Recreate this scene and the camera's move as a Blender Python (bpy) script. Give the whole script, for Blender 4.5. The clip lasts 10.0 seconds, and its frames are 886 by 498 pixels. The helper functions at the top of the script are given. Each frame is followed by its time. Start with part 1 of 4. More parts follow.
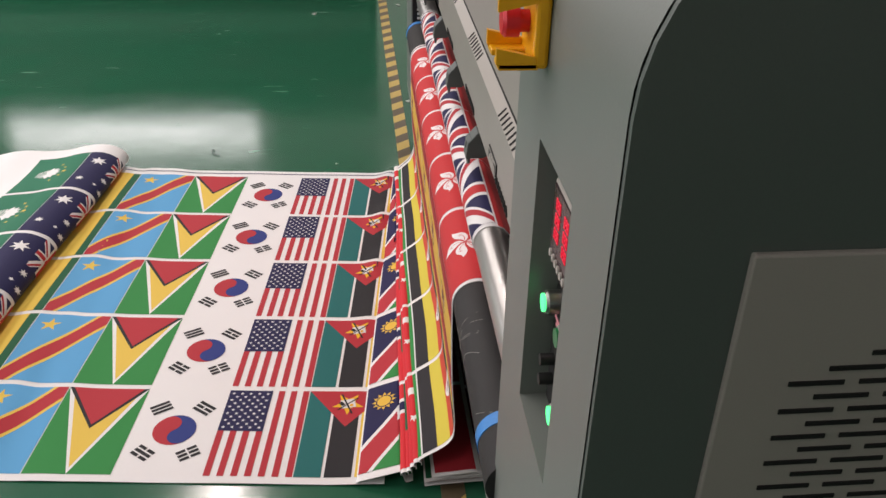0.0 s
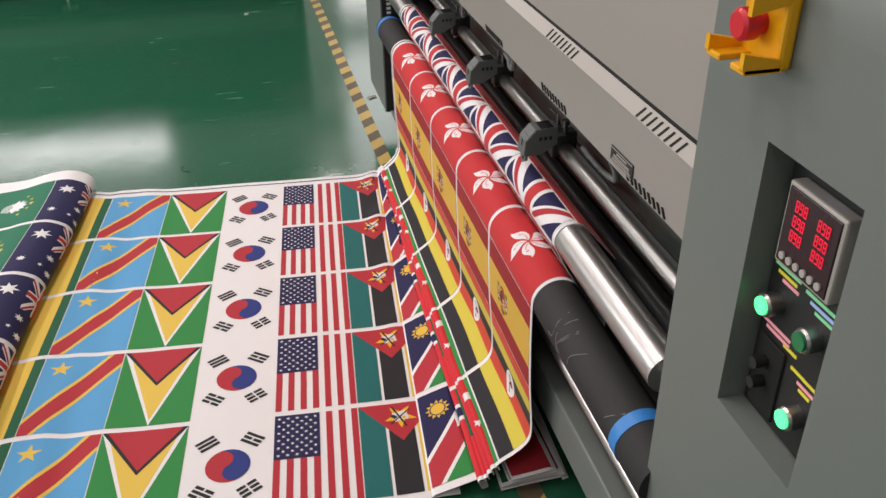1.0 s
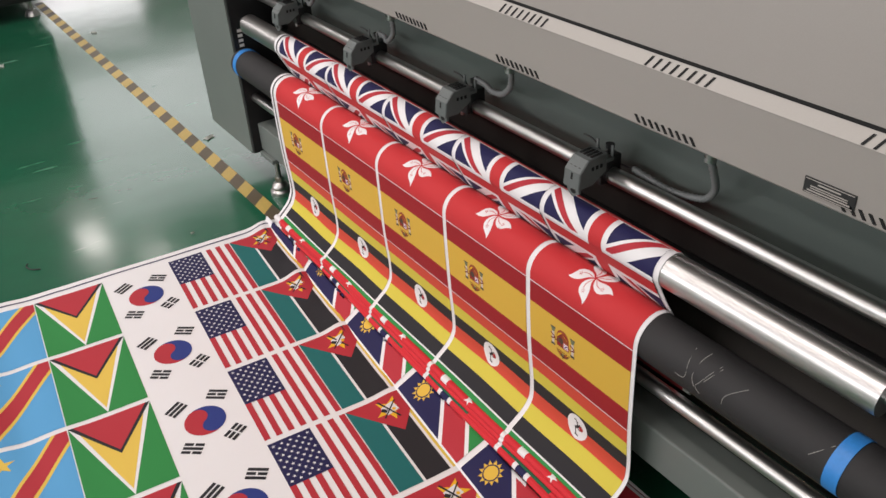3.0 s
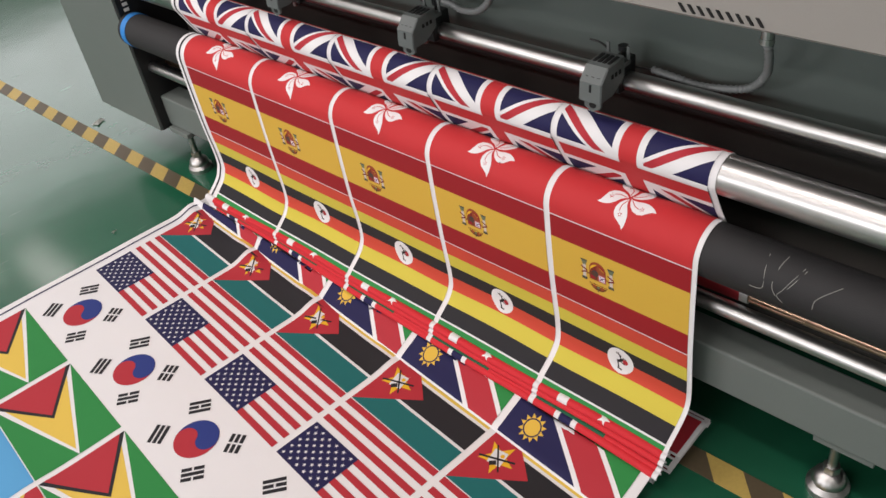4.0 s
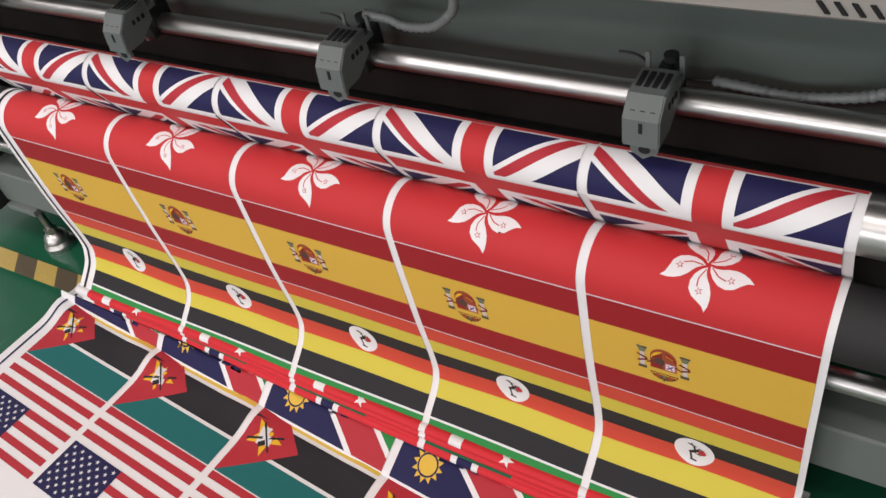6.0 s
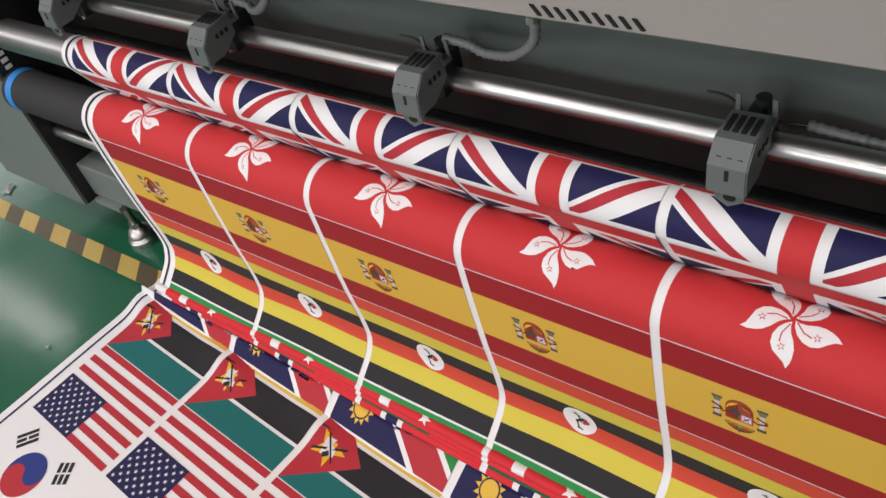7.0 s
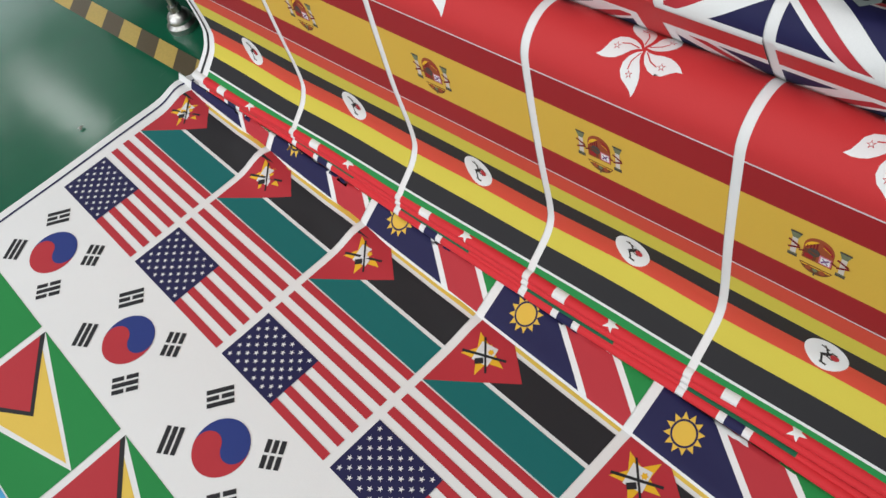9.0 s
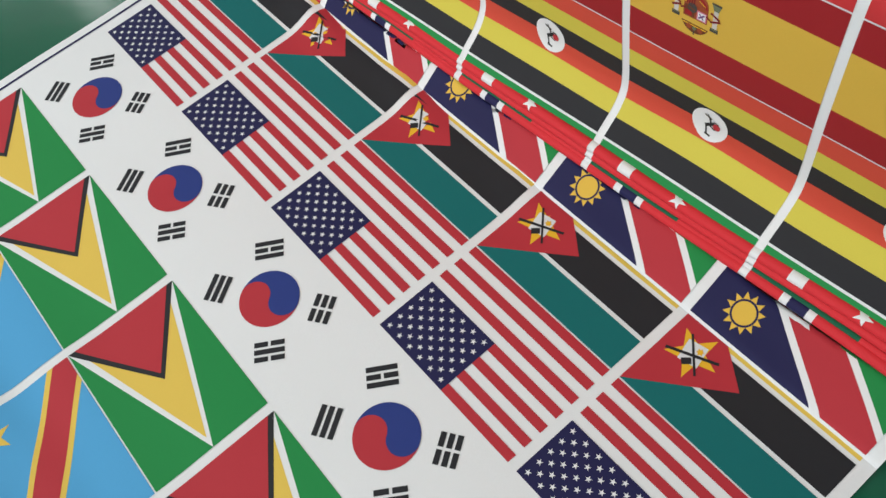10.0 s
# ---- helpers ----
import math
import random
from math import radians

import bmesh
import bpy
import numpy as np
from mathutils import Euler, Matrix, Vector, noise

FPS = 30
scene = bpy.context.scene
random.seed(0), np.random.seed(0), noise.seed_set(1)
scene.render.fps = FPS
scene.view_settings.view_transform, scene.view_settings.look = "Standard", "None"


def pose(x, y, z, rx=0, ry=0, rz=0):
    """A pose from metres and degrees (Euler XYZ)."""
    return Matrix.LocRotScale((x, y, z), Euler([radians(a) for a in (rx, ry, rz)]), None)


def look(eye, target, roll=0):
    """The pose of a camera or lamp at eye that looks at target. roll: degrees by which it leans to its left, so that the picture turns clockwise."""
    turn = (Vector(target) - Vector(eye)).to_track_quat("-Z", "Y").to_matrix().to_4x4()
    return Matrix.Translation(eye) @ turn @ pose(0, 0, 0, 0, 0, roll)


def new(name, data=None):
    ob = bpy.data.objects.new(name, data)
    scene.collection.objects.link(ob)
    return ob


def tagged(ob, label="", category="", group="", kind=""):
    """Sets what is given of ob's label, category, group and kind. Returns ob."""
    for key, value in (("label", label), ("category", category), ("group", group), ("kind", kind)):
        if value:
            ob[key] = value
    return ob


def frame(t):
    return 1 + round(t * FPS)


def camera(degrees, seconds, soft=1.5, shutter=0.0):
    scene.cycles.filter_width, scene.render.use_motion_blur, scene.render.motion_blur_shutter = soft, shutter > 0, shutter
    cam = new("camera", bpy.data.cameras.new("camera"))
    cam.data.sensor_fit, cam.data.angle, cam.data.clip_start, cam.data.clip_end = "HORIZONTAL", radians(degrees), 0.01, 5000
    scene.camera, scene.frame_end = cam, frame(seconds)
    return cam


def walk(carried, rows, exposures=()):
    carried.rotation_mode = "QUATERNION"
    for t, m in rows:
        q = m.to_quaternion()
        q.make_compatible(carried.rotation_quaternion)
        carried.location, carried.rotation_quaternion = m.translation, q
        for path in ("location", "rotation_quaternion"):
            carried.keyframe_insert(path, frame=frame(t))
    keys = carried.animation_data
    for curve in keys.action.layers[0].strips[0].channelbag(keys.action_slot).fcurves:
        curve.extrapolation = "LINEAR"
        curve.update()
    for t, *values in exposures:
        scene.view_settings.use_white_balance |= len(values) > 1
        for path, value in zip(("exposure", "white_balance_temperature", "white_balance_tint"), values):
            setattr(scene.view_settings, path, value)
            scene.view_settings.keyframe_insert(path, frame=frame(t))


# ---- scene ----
from mathutils import geometry

cam = camera(55.2, 10.0)
PATH = [
    (0, (0.421, -1.377, 1.371), (0.587, 0.343, 0.365), 1.1),
    (0.5, (0.257, -1.335, 1.386), (0.554, 0.35, 0.35), -0.9),
    (1, (0.126, -1.277, 1.385), (0.5, 0.392, 0.349), -1.0),
    (1.5, (0.025, -1.127, 1.371), (0.538, 0.5, 0.327), -1.6),
    (2, (-0.057, -0.984, 1.387), (0.632, 0.575, 0.341), -1.4),
    (2.5, (-0.19, -0.896, 1.423), (0.667, 0.583, 0.385), -1.9),
    (2.7, (-0.249, -0.883, 1.434), (0.622, 0.583, 0.388), -2.3),
    (3.8, (-0.361, -0.574, 1.38), (0.658, 0.637, 0.157), -8.5),
    (4, (-0.369, -0.535, 1.36), (0.671, 0.647, 0.128), -9.4),
    (4.5, (-0.296, -0.392, 1.324), (0.812, 0.626, 0.007), -11.9),
    (5, (-0.203, -0.197, 1.316), (0.952, 0.691, -0.054), -12.7),
    (5.2, (-0.189, -0.152, 1.301), (0.968, 0.719, -0.079), -13.0),
    (6.3, (-0.038, -0.093, 1.273), (1.039, 0.876, -0.106), -15.8),
    (6.5, (-0.028, -0.092, 1.282), (1.024, 0.908, -0.095), -16.3),
    (7, (-0.018, -0.077, 1.293), (0.978, 0.997, -0.069), -17.2),
    (7.5, (-0.005, -0.073, 1.292), (0.928, 1.023, -0.097), -17.5),
    (8, (-0.008, -0.061, 1.249), (0.87, 1.018, -0.188), -17.1),
    (8.5, (-0.021, -0.04, 1.209), (0.801, 0.998, -0.29), -16.0),
    (9, (-0.021, -0.025, 1.193), (0.672, 0.977, -0.394), -17.6),
    (9.5, (-0.048, -0.011, 1.168), (0.548, 0.943, -0.486), -17.7),
    (10, (-0.127, 0.017, 1.141), (0.43, 0.918, -0.556), -15.8),
]
walk(cam, [(t, look(eye, target, roll)) for t, eye, target, roll in PATH], [(0, 0.06, 7000, 22), (4, 0.0, 6800, 20), (7, -0.03, 6650, 18), (10, -0.08, 6250, 7)])


# ---- light and room constants ----
LIGHT = 1.0
world = bpy.data.worlds.new("world")
world.use_nodes = True
world.node_tree.nodes["Background"].inputs[0].default_value = (0.55, 0.62, 0.7, 1)
world.node_tree.nodes["Background"].inputs[1].default_value = 0.3
scene.world = world


def area_lamp(name, m, sx, sy, watts, colour):
    data = bpy.data.lights.new(name, "AREA")
    data.shape, data.size, data.size_y, data.energy, data.color = "RECTANGLE", sx, sy, watts * LIGHT, colour
    ob = new(name, data)
    ob.matrix_world = m
    return ob


ROOM_X0, ROOM_X1, ROOM_Y0, ROOM_Y1, ROOM_H = -6.5, 6.2, -6.0, 11.0, 5.4
LAMP_Z = 4.2
# the lamp at (1.45, 7.9) is added only to put haze on the floor
LAMP_SPOTS = [(x, y, w, 1.7) for x in (-3.4, -0.9) for y, w in ((-2.4, 16), (0.6, 37), (3.6, 55))] + [(0.95, 9.3, 9, 0.8), (1.45, 7.9, 8, 1.7), (-3.2, 7.6, 45, 1.7)]
for lx, ly, lw, ll in LAMP_SPOTS:
    area_lamp("ceiling_lamp", pose(lx, ly, LAMP_Z - 0.09), 0.34, ll, lw, (1.0, 0.98, 0.95))
WEST_WINDOWS = (-3.0, 1.0, 5.0)
for wy, ww in zip(WEST_WINDOWS, (48, 92, 138)):
    area_lamp("daylight", look((ROOM_X0 + 0.1, wy, 2.2), (0.0, wy, 1.6)), 2.6, 1.7, ww, (0.93, 0.97, 1.0))
# north windows: centre, width, sill, head, watts
NORTH_WINDOWS = ((-3.1, 3.7, 3.30, 3.95, 34), (-2.4, 1.5, 0.9, 1.95, 12), (-0.5, 1.0, 0.9, 1.95, 8), (2.05, 1.3, 0.9, 1.95, 11), (3.5, 4.2, 2.55, 4.95, 62))
for wx, ww, z0, z1, watts in NORTH_WINDOWS:
    area_lamp("daylight", look((wx, ROOM_Y1 - 0.02, (z0 + z1) / 2), (wx, 0.0, (z0 + z1) / 2)), ww - 0.06, z1 - z0 - 0.06, watts, (0.95, 0.98, 1.0))


# ---- materials ----
def srgb(r, g, b):
    def lin(c):
        c = c / 255
        return c / 12.92 if c < 0.04045 else ((c + 0.055) / 1.055) ** 2.4
    return (lin(r), lin(g), lin(b), 1)


def material(name, base, rough=0.5, metal=0.0, grain=60.0, vary=0.12, bump=0.0, stain=0.0, coat=0.0, spread=0.1):
    """A procedural surface: fine grain, broad stains, roughness that varies, and relief."""
    m = bpy.data.materials.new(name)
    m.use_nodes = True
    nt = m.node_tree
    bsdf = nt.nodes["Principled BSDF"]
    co = nt.nodes.new("ShaderNodeTexCoord")
    fine = nt.nodes.new("ShaderNodeTexNoise")
    fine.inputs["Scale"].default_value, fine.inputs["Detail"].default_value = grain, 6
    broad = nt.nodes.new("ShaderNodeTexNoise")
    broad.inputs["Scale"].default_value, broad.inputs["Detail"].default_value = 2.3, 5
    for n in (fine, broad):
        nt.links.new(co.outputs["Object"], n.inputs["Vector"])
    mix = nt.nodes.new("ShaderNodeMix")
    mix.data_type = "RGBA"
    mix.inputs[6].default_value = tuple(c * (1 - vary) for c in base[:3]) + (1,)
    mix.inputs[7].default_value = tuple(min(1, c * (1 + vary)) for c in base[:3]) + (1,)
    nt.links.new(fine.outputs["Fac"], mix.inputs[0])
    out = mix.outputs[2]
    if stain:
        ramp = nt.nodes.new("ShaderNodeValToRGB")
        ramp.color_ramp.elements[0].position, ramp.color_ramp.elements[1].position = 0.42, 0.68
        nt.links.new(broad.outputs["Fac"], ramp.inputs[0])
        mul = nt.nodes.new("ShaderNodeMath")
        mul.operation = "MULTIPLY"
        mul.inputs[1].default_value = stain
        nt.links.new(ramp.outputs[0], mul.inputs[0])
        second = nt.nodes.new("ShaderNodeMix")
        second.data_type = "RGBA"
        nt.links.new(mul.outputs[0], second.inputs[0])
        nt.links.new(out, second.inputs[6])
        second.inputs[7].default_value = tuple(c * 0.55 + 0.02 for c in base[:3]) + (1,)
        out = second.outputs[2]
    nt.links.new(out, bsdf.inputs["Base Color"])
    span = nt.nodes.new("ShaderNodeMapRange")
    span.inputs["To Min"].default_value, span.inputs["To Max"].default_value = max(0.03, rough - spread), min(1, rough + spread)
    nt.links.new(broad.outputs["Fac"], span.inputs[0])
    nt.links.new(span.outputs[0], bsdf.inputs["Roughness"])
    bsdf.inputs["Metallic"].default_value = metal
    bsdf.inputs["Coat Weight"].default_value = coat
    bsdf.inputs["Coat Roughness"].default_value = 0.12
    if bump:
        b = nt.nodes.new("ShaderNodeBump")
        b.inputs["Strength"].default_value, b.inputs["Distance"].default_value = bump, 0.002
        nt.links.new(fine.outputs["Fac"], b.inputs["Height"])
        nt.links.new(b.outputs[0], bsdf.inputs["Normal"])
    return m


CLOTH_COLOURS = dict(
    white=(232, 230, 231), off=(222, 221, 224), red=(182, 48, 58), hkred=(197, 50, 53), sred=(154, 28, 34), orange=(206, 74, 56), pleat=(212, 46, 54),
    navy=(31, 29, 74), blue=(40, 56, 126), sky=(84, 162, 212), green=(34, 134, 66), deep=(20, 92, 62), teal=(18, 104, 104),
    yellow=(228, 192, 84), syellow=(214, 172, 66), uyellow=(208, 192, 72), gold=(232, 178, 40), black=(38, 37, 41), brown=(110, 58, 34),
    macau=(26, 112, 84), maroon=(122, 18, 30), pink=(208, 120, 140), stone=(206, 196, 186), sage=(112, 118, 88), slate=(72, 66, 62), rust=(156, 74, 42), plum=(124, 84, 132), sun=(226, 184, 72))


def cloth(name, rgb):
    m = material(name, srgb(*rgb), rough=0.64, grain=900.0, vary=0.07, bump=0.12, spread=0.06)
    bsdf = m.node_tree.nodes["Principled BSDF"]
    bsdf.inputs["Sheen Weight"].default_value = 0.06
    bsdf.inputs["Sheen Roughness"].default_value = 0.4
    bsdf.inputs["Specular IOR Level"].default_value = 0.25
    return m


CLOTH = {k: cloth("cloth_" + k, v) for k, v in CLOTH_COLOURS.items()}

GREY_GREEN = material("grey_green_paint", srgb(110, 117, 113), rough=0.42, grain=420, vary=0.05, bump=0.06, stain=0.12)
DARK_GREEN = material("dark_green_paint", srgb(78, 88, 84), rough=0.45, grain=420, vary=0.05, bump=0.06, stain=0.15)
BEIGE = material("warm_grey_paint", srgb(150, 145, 140), rough=0.4, grain=500, vary=0.04, bump=0.06, stain=0.08)
PALE = material("pale_grey_paint", srgb(172, 167, 161), rough=0.38, grain=500, vary=0.04, bump=0.05)
BLACK = material("black_paint", srgb(26, 27, 28), rough=0.45, grain=300, vary=0.1, bump=0.05, stain=0.1)
VOID = material("dark_gap", srgb(10, 10, 11), rough=0.8, grain=100)
CHROME = material("polished_steel", srgb(196, 194, 192), rough=0.34, metal=1.0, grain=40, vary=0.0, spread=0.02)
STEEL = material("brushed_steel", srgb(170, 170, 168), rough=0.32, metal=1.0, grain=300, vary=0.08, bump=0.05)
COPPER = material("coppery_steel", srgb(196, 164, 140), rough=0.27, metal=1.0, grain=40, vary=0.02)
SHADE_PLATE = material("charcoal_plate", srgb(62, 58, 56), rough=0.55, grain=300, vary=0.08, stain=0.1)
RUBBER = material("black_rubber_sleeve", srgb(34, 33, 34), rough=0.7, grain=700, vary=0.25, bump=0.35, stain=0.1)
BLUE_TAPE = material("blue_tape", srgb(40, 130, 205), rough=0.45, grain=200)
CAST = material("grey_plastic", srgb(92, 98, 97), rough=0.5, grain=400, vary=0.08, bump=0.1)
HOSE = material("grey_hose", srgb(112, 116, 116), rough=0.5, grain=300, vary=0.08)
YELLOW_PLASTIC = material("yellow_plastic", srgb(236, 170, 20), rough=0.35, grain=200, vary=0.05)
RED_PLASTIC = material("red_plastic", srgb(212, 40, 54), rough=0.35, grain=200, vary=0.05)
WALL = material("wall_paint", srgb(205, 205, 200), rough=0.8, grain=30, vary=0.05, stain=0.1)
CEIL = material("ceiling_paint", srgb(215, 215, 212), rough=0.9, grain=30, vary=0.05)
HAZ_Y = material("hazard_yellow", srgb(198, 168, 88), rough=0.5, grain=150, vary=0.18, stain=0.35)
HAZ_K = material("hazard_black", srgb(90, 77, 56), rough=0.5, grain=150, vary=0.2, stain=0.2)
WHITE_MARK = material("white_marking", srgb(215, 215, 210), rough=0.5, grain=150)


def glow(name, rgb, strength):
    m = bpy.data.materials.new(name)
    m.use_nodes = True
    b = m.node_tree.nodes["Principled BSDF"]
    b.inputs["Base Color"].default_value = srgb(*rgb)
    b.inputs["Emission Color"].default_value = srgb(*rgb)
    b.inputs["Emission Strength"].default_value = strength
    return m


def floor_material():
    m = material("green_epoxy", srgb(22, 92, 66), rough=0.15, grain=9, vary=0.12, coat=0.25, stain=0.25, spread=0.1)
    nt = m.node_tree
    b = nt.nodes["Principled BSDF"]
    co = nt.nodes["Texture Coordinate"]
    wave = nt.nodes.new("ShaderNodeTexNoise")
    wave.inputs["Scale"].default_value, wave.inputs["Detail"].default_value = 5.5, 4
    nt.links.new(co.outputs["Object"], wave.inputs["Vector"])
    bump = nt.nodes.new("ShaderNodeBump")
    bump.inputs["Strength"].default_value, bump.inputs["Distance"].default_value = 0.25, 0.004
    nt.links.new(wave.outputs["Fac"], bump.inputs["Height"])
    nt.links.new(bump.outputs[0], b.inputs["Normal"])
    # pale scuffs: thin streaks where a stretched noise peaks
    place = nt.nodes.new("ShaderNodeMapping")
    place.inputs["Scale"].default_value, place.inputs["Rotation"].default_value = (3.0, 14.0, 1.0), (0, 0, 0.9)
    nt.links.new(co.outputs["Object"], place.inputs["Vector"])
    scuff = nt.nodes.new("ShaderNodeTexNoise")
    scuff.inputs["Scale"].default_value, scuff.inputs["Detail"].default_value = 1.6, 7
    nt.links.new(place.outputs[0], scuff.inputs["Vector"])
    ramp = nt.nodes.new("ShaderNodeValToRGB")
    ramp.color_ramp.elements[0].position, ramp.color_ramp.elements[1].position = 0.66, 0.74
    nt.links.new(scuff.outputs["Fac"], ramp.inputs[0])
    amount = nt.nodes.new("ShaderNodeMath")
    amount.operation = "MULTIPLY"
    amount.inputs[1].default_value = 0.45
    nt.links.new(ramp.outputs[0], amount.inputs[0])
    mix = nt.nodes.new("ShaderNodeMix")
    mix.data_type = "RGBA"
    old = b.inputs["Base Color"].links[0].from_socket
    nt.links.new(amount.outputs[0], mix.inputs[0])
    nt.links.new(old, mix.inputs[6])
    mix.inputs[7].default_value = srgb(120, 165, 145)
    nt.links.new(mix.outputs[2], b.inputs["Base Color"])
    return m


FLOOR = floor_material()


# ---- mesh helpers ----
def part(name, bm, mat, parent=None, label="", smooth=False):
    me = bpy.data.meshes.new(name)
    bm.normal_update()
    if smooth:
        for f in bm.faces:
            f.smooth = True
    bm.to_mesh(me)
    bm.free()
    for k in mat if isinstance(mat, (list, tuple)) else [mat]:
        me.materials.append(k)
    if smooth:
        me.set_sharp_from_angle(angle=radians(40))
    ob = new(name, me)
    if parent is not None:
        ob.parent = parent
        ob.matrix_parent_inverse = parent.matrix_world.inverted()
    if label:
        ob["label"] = label
    return ob


def thing(name, at, label, category, group="", kind=""):
    e = new(name)
    e.empty_display_size = 0.05
    e.matrix_world = pose(*at)
    bpy.context.view_layer.update()
    return tagged(e, label, category, group, kind)


def box(bm, x0, x1, y0, y1, z0, z1, bevel=0.0, m=None, segments=2):
    r = bmesh.ops.create_cube(bm, size=1.0)
    t = Matrix.Translation(((x0 + x1) / 2, (y0 + y1) / 2, (z0 + z1) / 2)) @ Matrix.Diagonal((x1 - x0, y1 - y0, z1 - z0, 1))
    if m is not None:
        t = m @ t
    bmesh.ops.transform(bm, matrix=t, verts=r["verts"])
    if bevel:
        edges = list({e for v in r["verts"] for e in v.link_edges})
        bmesh.ops.bevel(bm, geom=edges, offset=bevel, segments=segments, affect="EDGES", profile=0.5)
    return bm


def boxed(x0, x1, y0, y1, z0, z1, bevel=0.0, m=None):
    return box(bmesh.new(), x0, x1, y0, y1, z0, z1, bevel, m)


def tube(bm, a, b, r, n=32, r2=None, cap=True):
    a, b = Vector(a), Vector(b)
    d = b - a
    m = Matrix.Translation((a + b) / 2) @ d.to_track_quat("Z", "Y").to_matrix().to_4x4()
    bmesh.ops.create_cone(bm, cap_ends=cap, segments=n, radius1=r, radius2=r if r2 is None else r2, depth=d.length, matrix=m)
    return bm


def prism(bm, outline, y0, y1):
    """A solid from an outline of (x, z), from y0 to y1."""
    a = [bm.verts.new((x, y0, z)) for x, z in outline]
    b = [bm.verts.new((x, y1, z)) for x, z in outline]
    n = len(outline)
    bm.faces.new(a)
    bm.faces.new(b[::-1])
    for i in range(n):
        bm.faces.new((a[i], b[i], b[(i + 1) % n], a[(i + 1) % n]))
    bmesh.ops.recalc_face_normals(bm, faces=bm.faces[:])
    return bm


def sweep(points, r, n=10, ribs=0.0, pitch=0.006):
    """A round hose along a smooth line through the points; ribs: how far its rings stand out."""
    pts = [Vector(p) for p in points]
    dense = []
    for i in range(len(pts) - 1):
        p0, p1, p2, p3 = pts[max(i - 1, 0)], pts[i], pts[i + 1], pts[min(i + 2, len(pts) - 1)]
        steps = max(3, int((p2 - p1).length / (pitch / 2 if ribs else 0.012)))
        for s in range(steps):
            t = s / steps
            dense.append(0.5 * (2 * p1 + (p2 - p0) * t + (2 * p0 - 5 * p1 + 4 * p2 - p3) * t * t + (3 * p1 - p0 - 3 * p2 + p3) * t ** 3))
    dense.append(pts[-1])
    bm = bmesh.new()
    rings = []
    for i, p in enumerate(dense):
        d = (dense[min(i + 1, len(dense) - 1)] - dense[max(i - 1, 0)]).normalized()
        q = d.to_track_quat("Z", "Y")
        rr = r + (ribs if i % 2 else 0)
        rings.append([bm.verts.new(p + q @ Vector((rr * math.cos(2 * math.pi * k / n), rr * math.sin(2 * math.pi * k / n), 0))) for k in range(n)])
    for a, b in zip(rings, rings[1:]):
        for k in range(n):
            bm.faces.new((a[k], a[(k + 1) % n], b[(k + 1) % n], b[k]))
    bm.faces.new(rings[0][::-1])
    bm.faces.new(rings[-1])
    return bm


# ---- room ----
def structure(name, bm, mat, label):
    return tagged(part(name, bm, mat), label, "room", kind="structure")


structure("floor", boxed(ROOM_X0, ROOM_X1, ROOM_Y0, ROOM_Y1, -0.12, 0.0), FLOOR, "glossy green epoxy factory floor with pale scuffs")
structure("ceiling", boxed(ROOM_X0, ROOM_X1, ROOM_Y0, ROOM_Y1, ROOM_H, ROOM_H + 0.15), CEIL, "plain white factory ceiling")
structure("wall_east", boxed(ROOM_X1, ROOM_X1 + 0.2, ROOM_Y0, ROOM_Y1, 0, ROOM_H), WALL, "plain white factory wall")
structure("wall_south", boxed(ROOM_X0, ROOM_X1, ROOM_Y0 - 0.2, ROOM_Y0, 0, ROOM_H), WALL, "plain white factory wall")


def wall_with_windows(name, length, spots, w, z0, z1, m):
    """A wall along local x from 0 to length, its openings centred on the spots."""
    bm = bmesh.new()
    box(bm, 0, length, 0, 0.2, 0, z0, m=m)
    box(bm, 0, length, 0, 0.2, z1, ROOM_H, m=m)
    x = 0
    for s in sorted(spots) + [None]:
        e = length if s is None else s - w / 2
        box(bm, x, e, 0, 0.2, z0, z1, m=m)
        x = None if s is None else s + w / 2
    return bm


structure("wall_west", wall_with_windows("w", ROOM_Y1 - ROOM_Y0, [wy - ROOM_Y0 for wy in (-3.0, 1.0, 5.0)], 2.7, 1.3, 3.1,
          pose(ROOM_X0, ROOM_Y0, 0, 0, 0, 90)), WALL, "white factory wall with three window openings")
# the north wall, in pieces round its windows of two heights
bm = bmesh.new()
cuts = sorted({ROOM_X0, ROOM_X1} | {c for wx, ww, *_ in NORTH_WINDOWS for c in (wx - ww / 2, wx + ww / 2)})
for xa, xb in zip(cuts, cuts[1:]):
    z = 0.0
    for z0, z1 in sorted((z0, z1) for wx, ww, z0, z1, _ in NORTH_WINDOWS if wx - ww / 2 <= xa + 1e-6 and xb <= wx + ww / 2 + 1e-6):
        box(bm, xa, xb, ROOM_Y1, ROOM_Y1 + 0.2, z, z0)
        z = z1
    box(bm, xa, xb, ROOM_Y1, ROOM_Y1 + 0.2, z, ROOM_H)
structure("wall_north", bm, WALL, "white factory wall with high and low window openings")


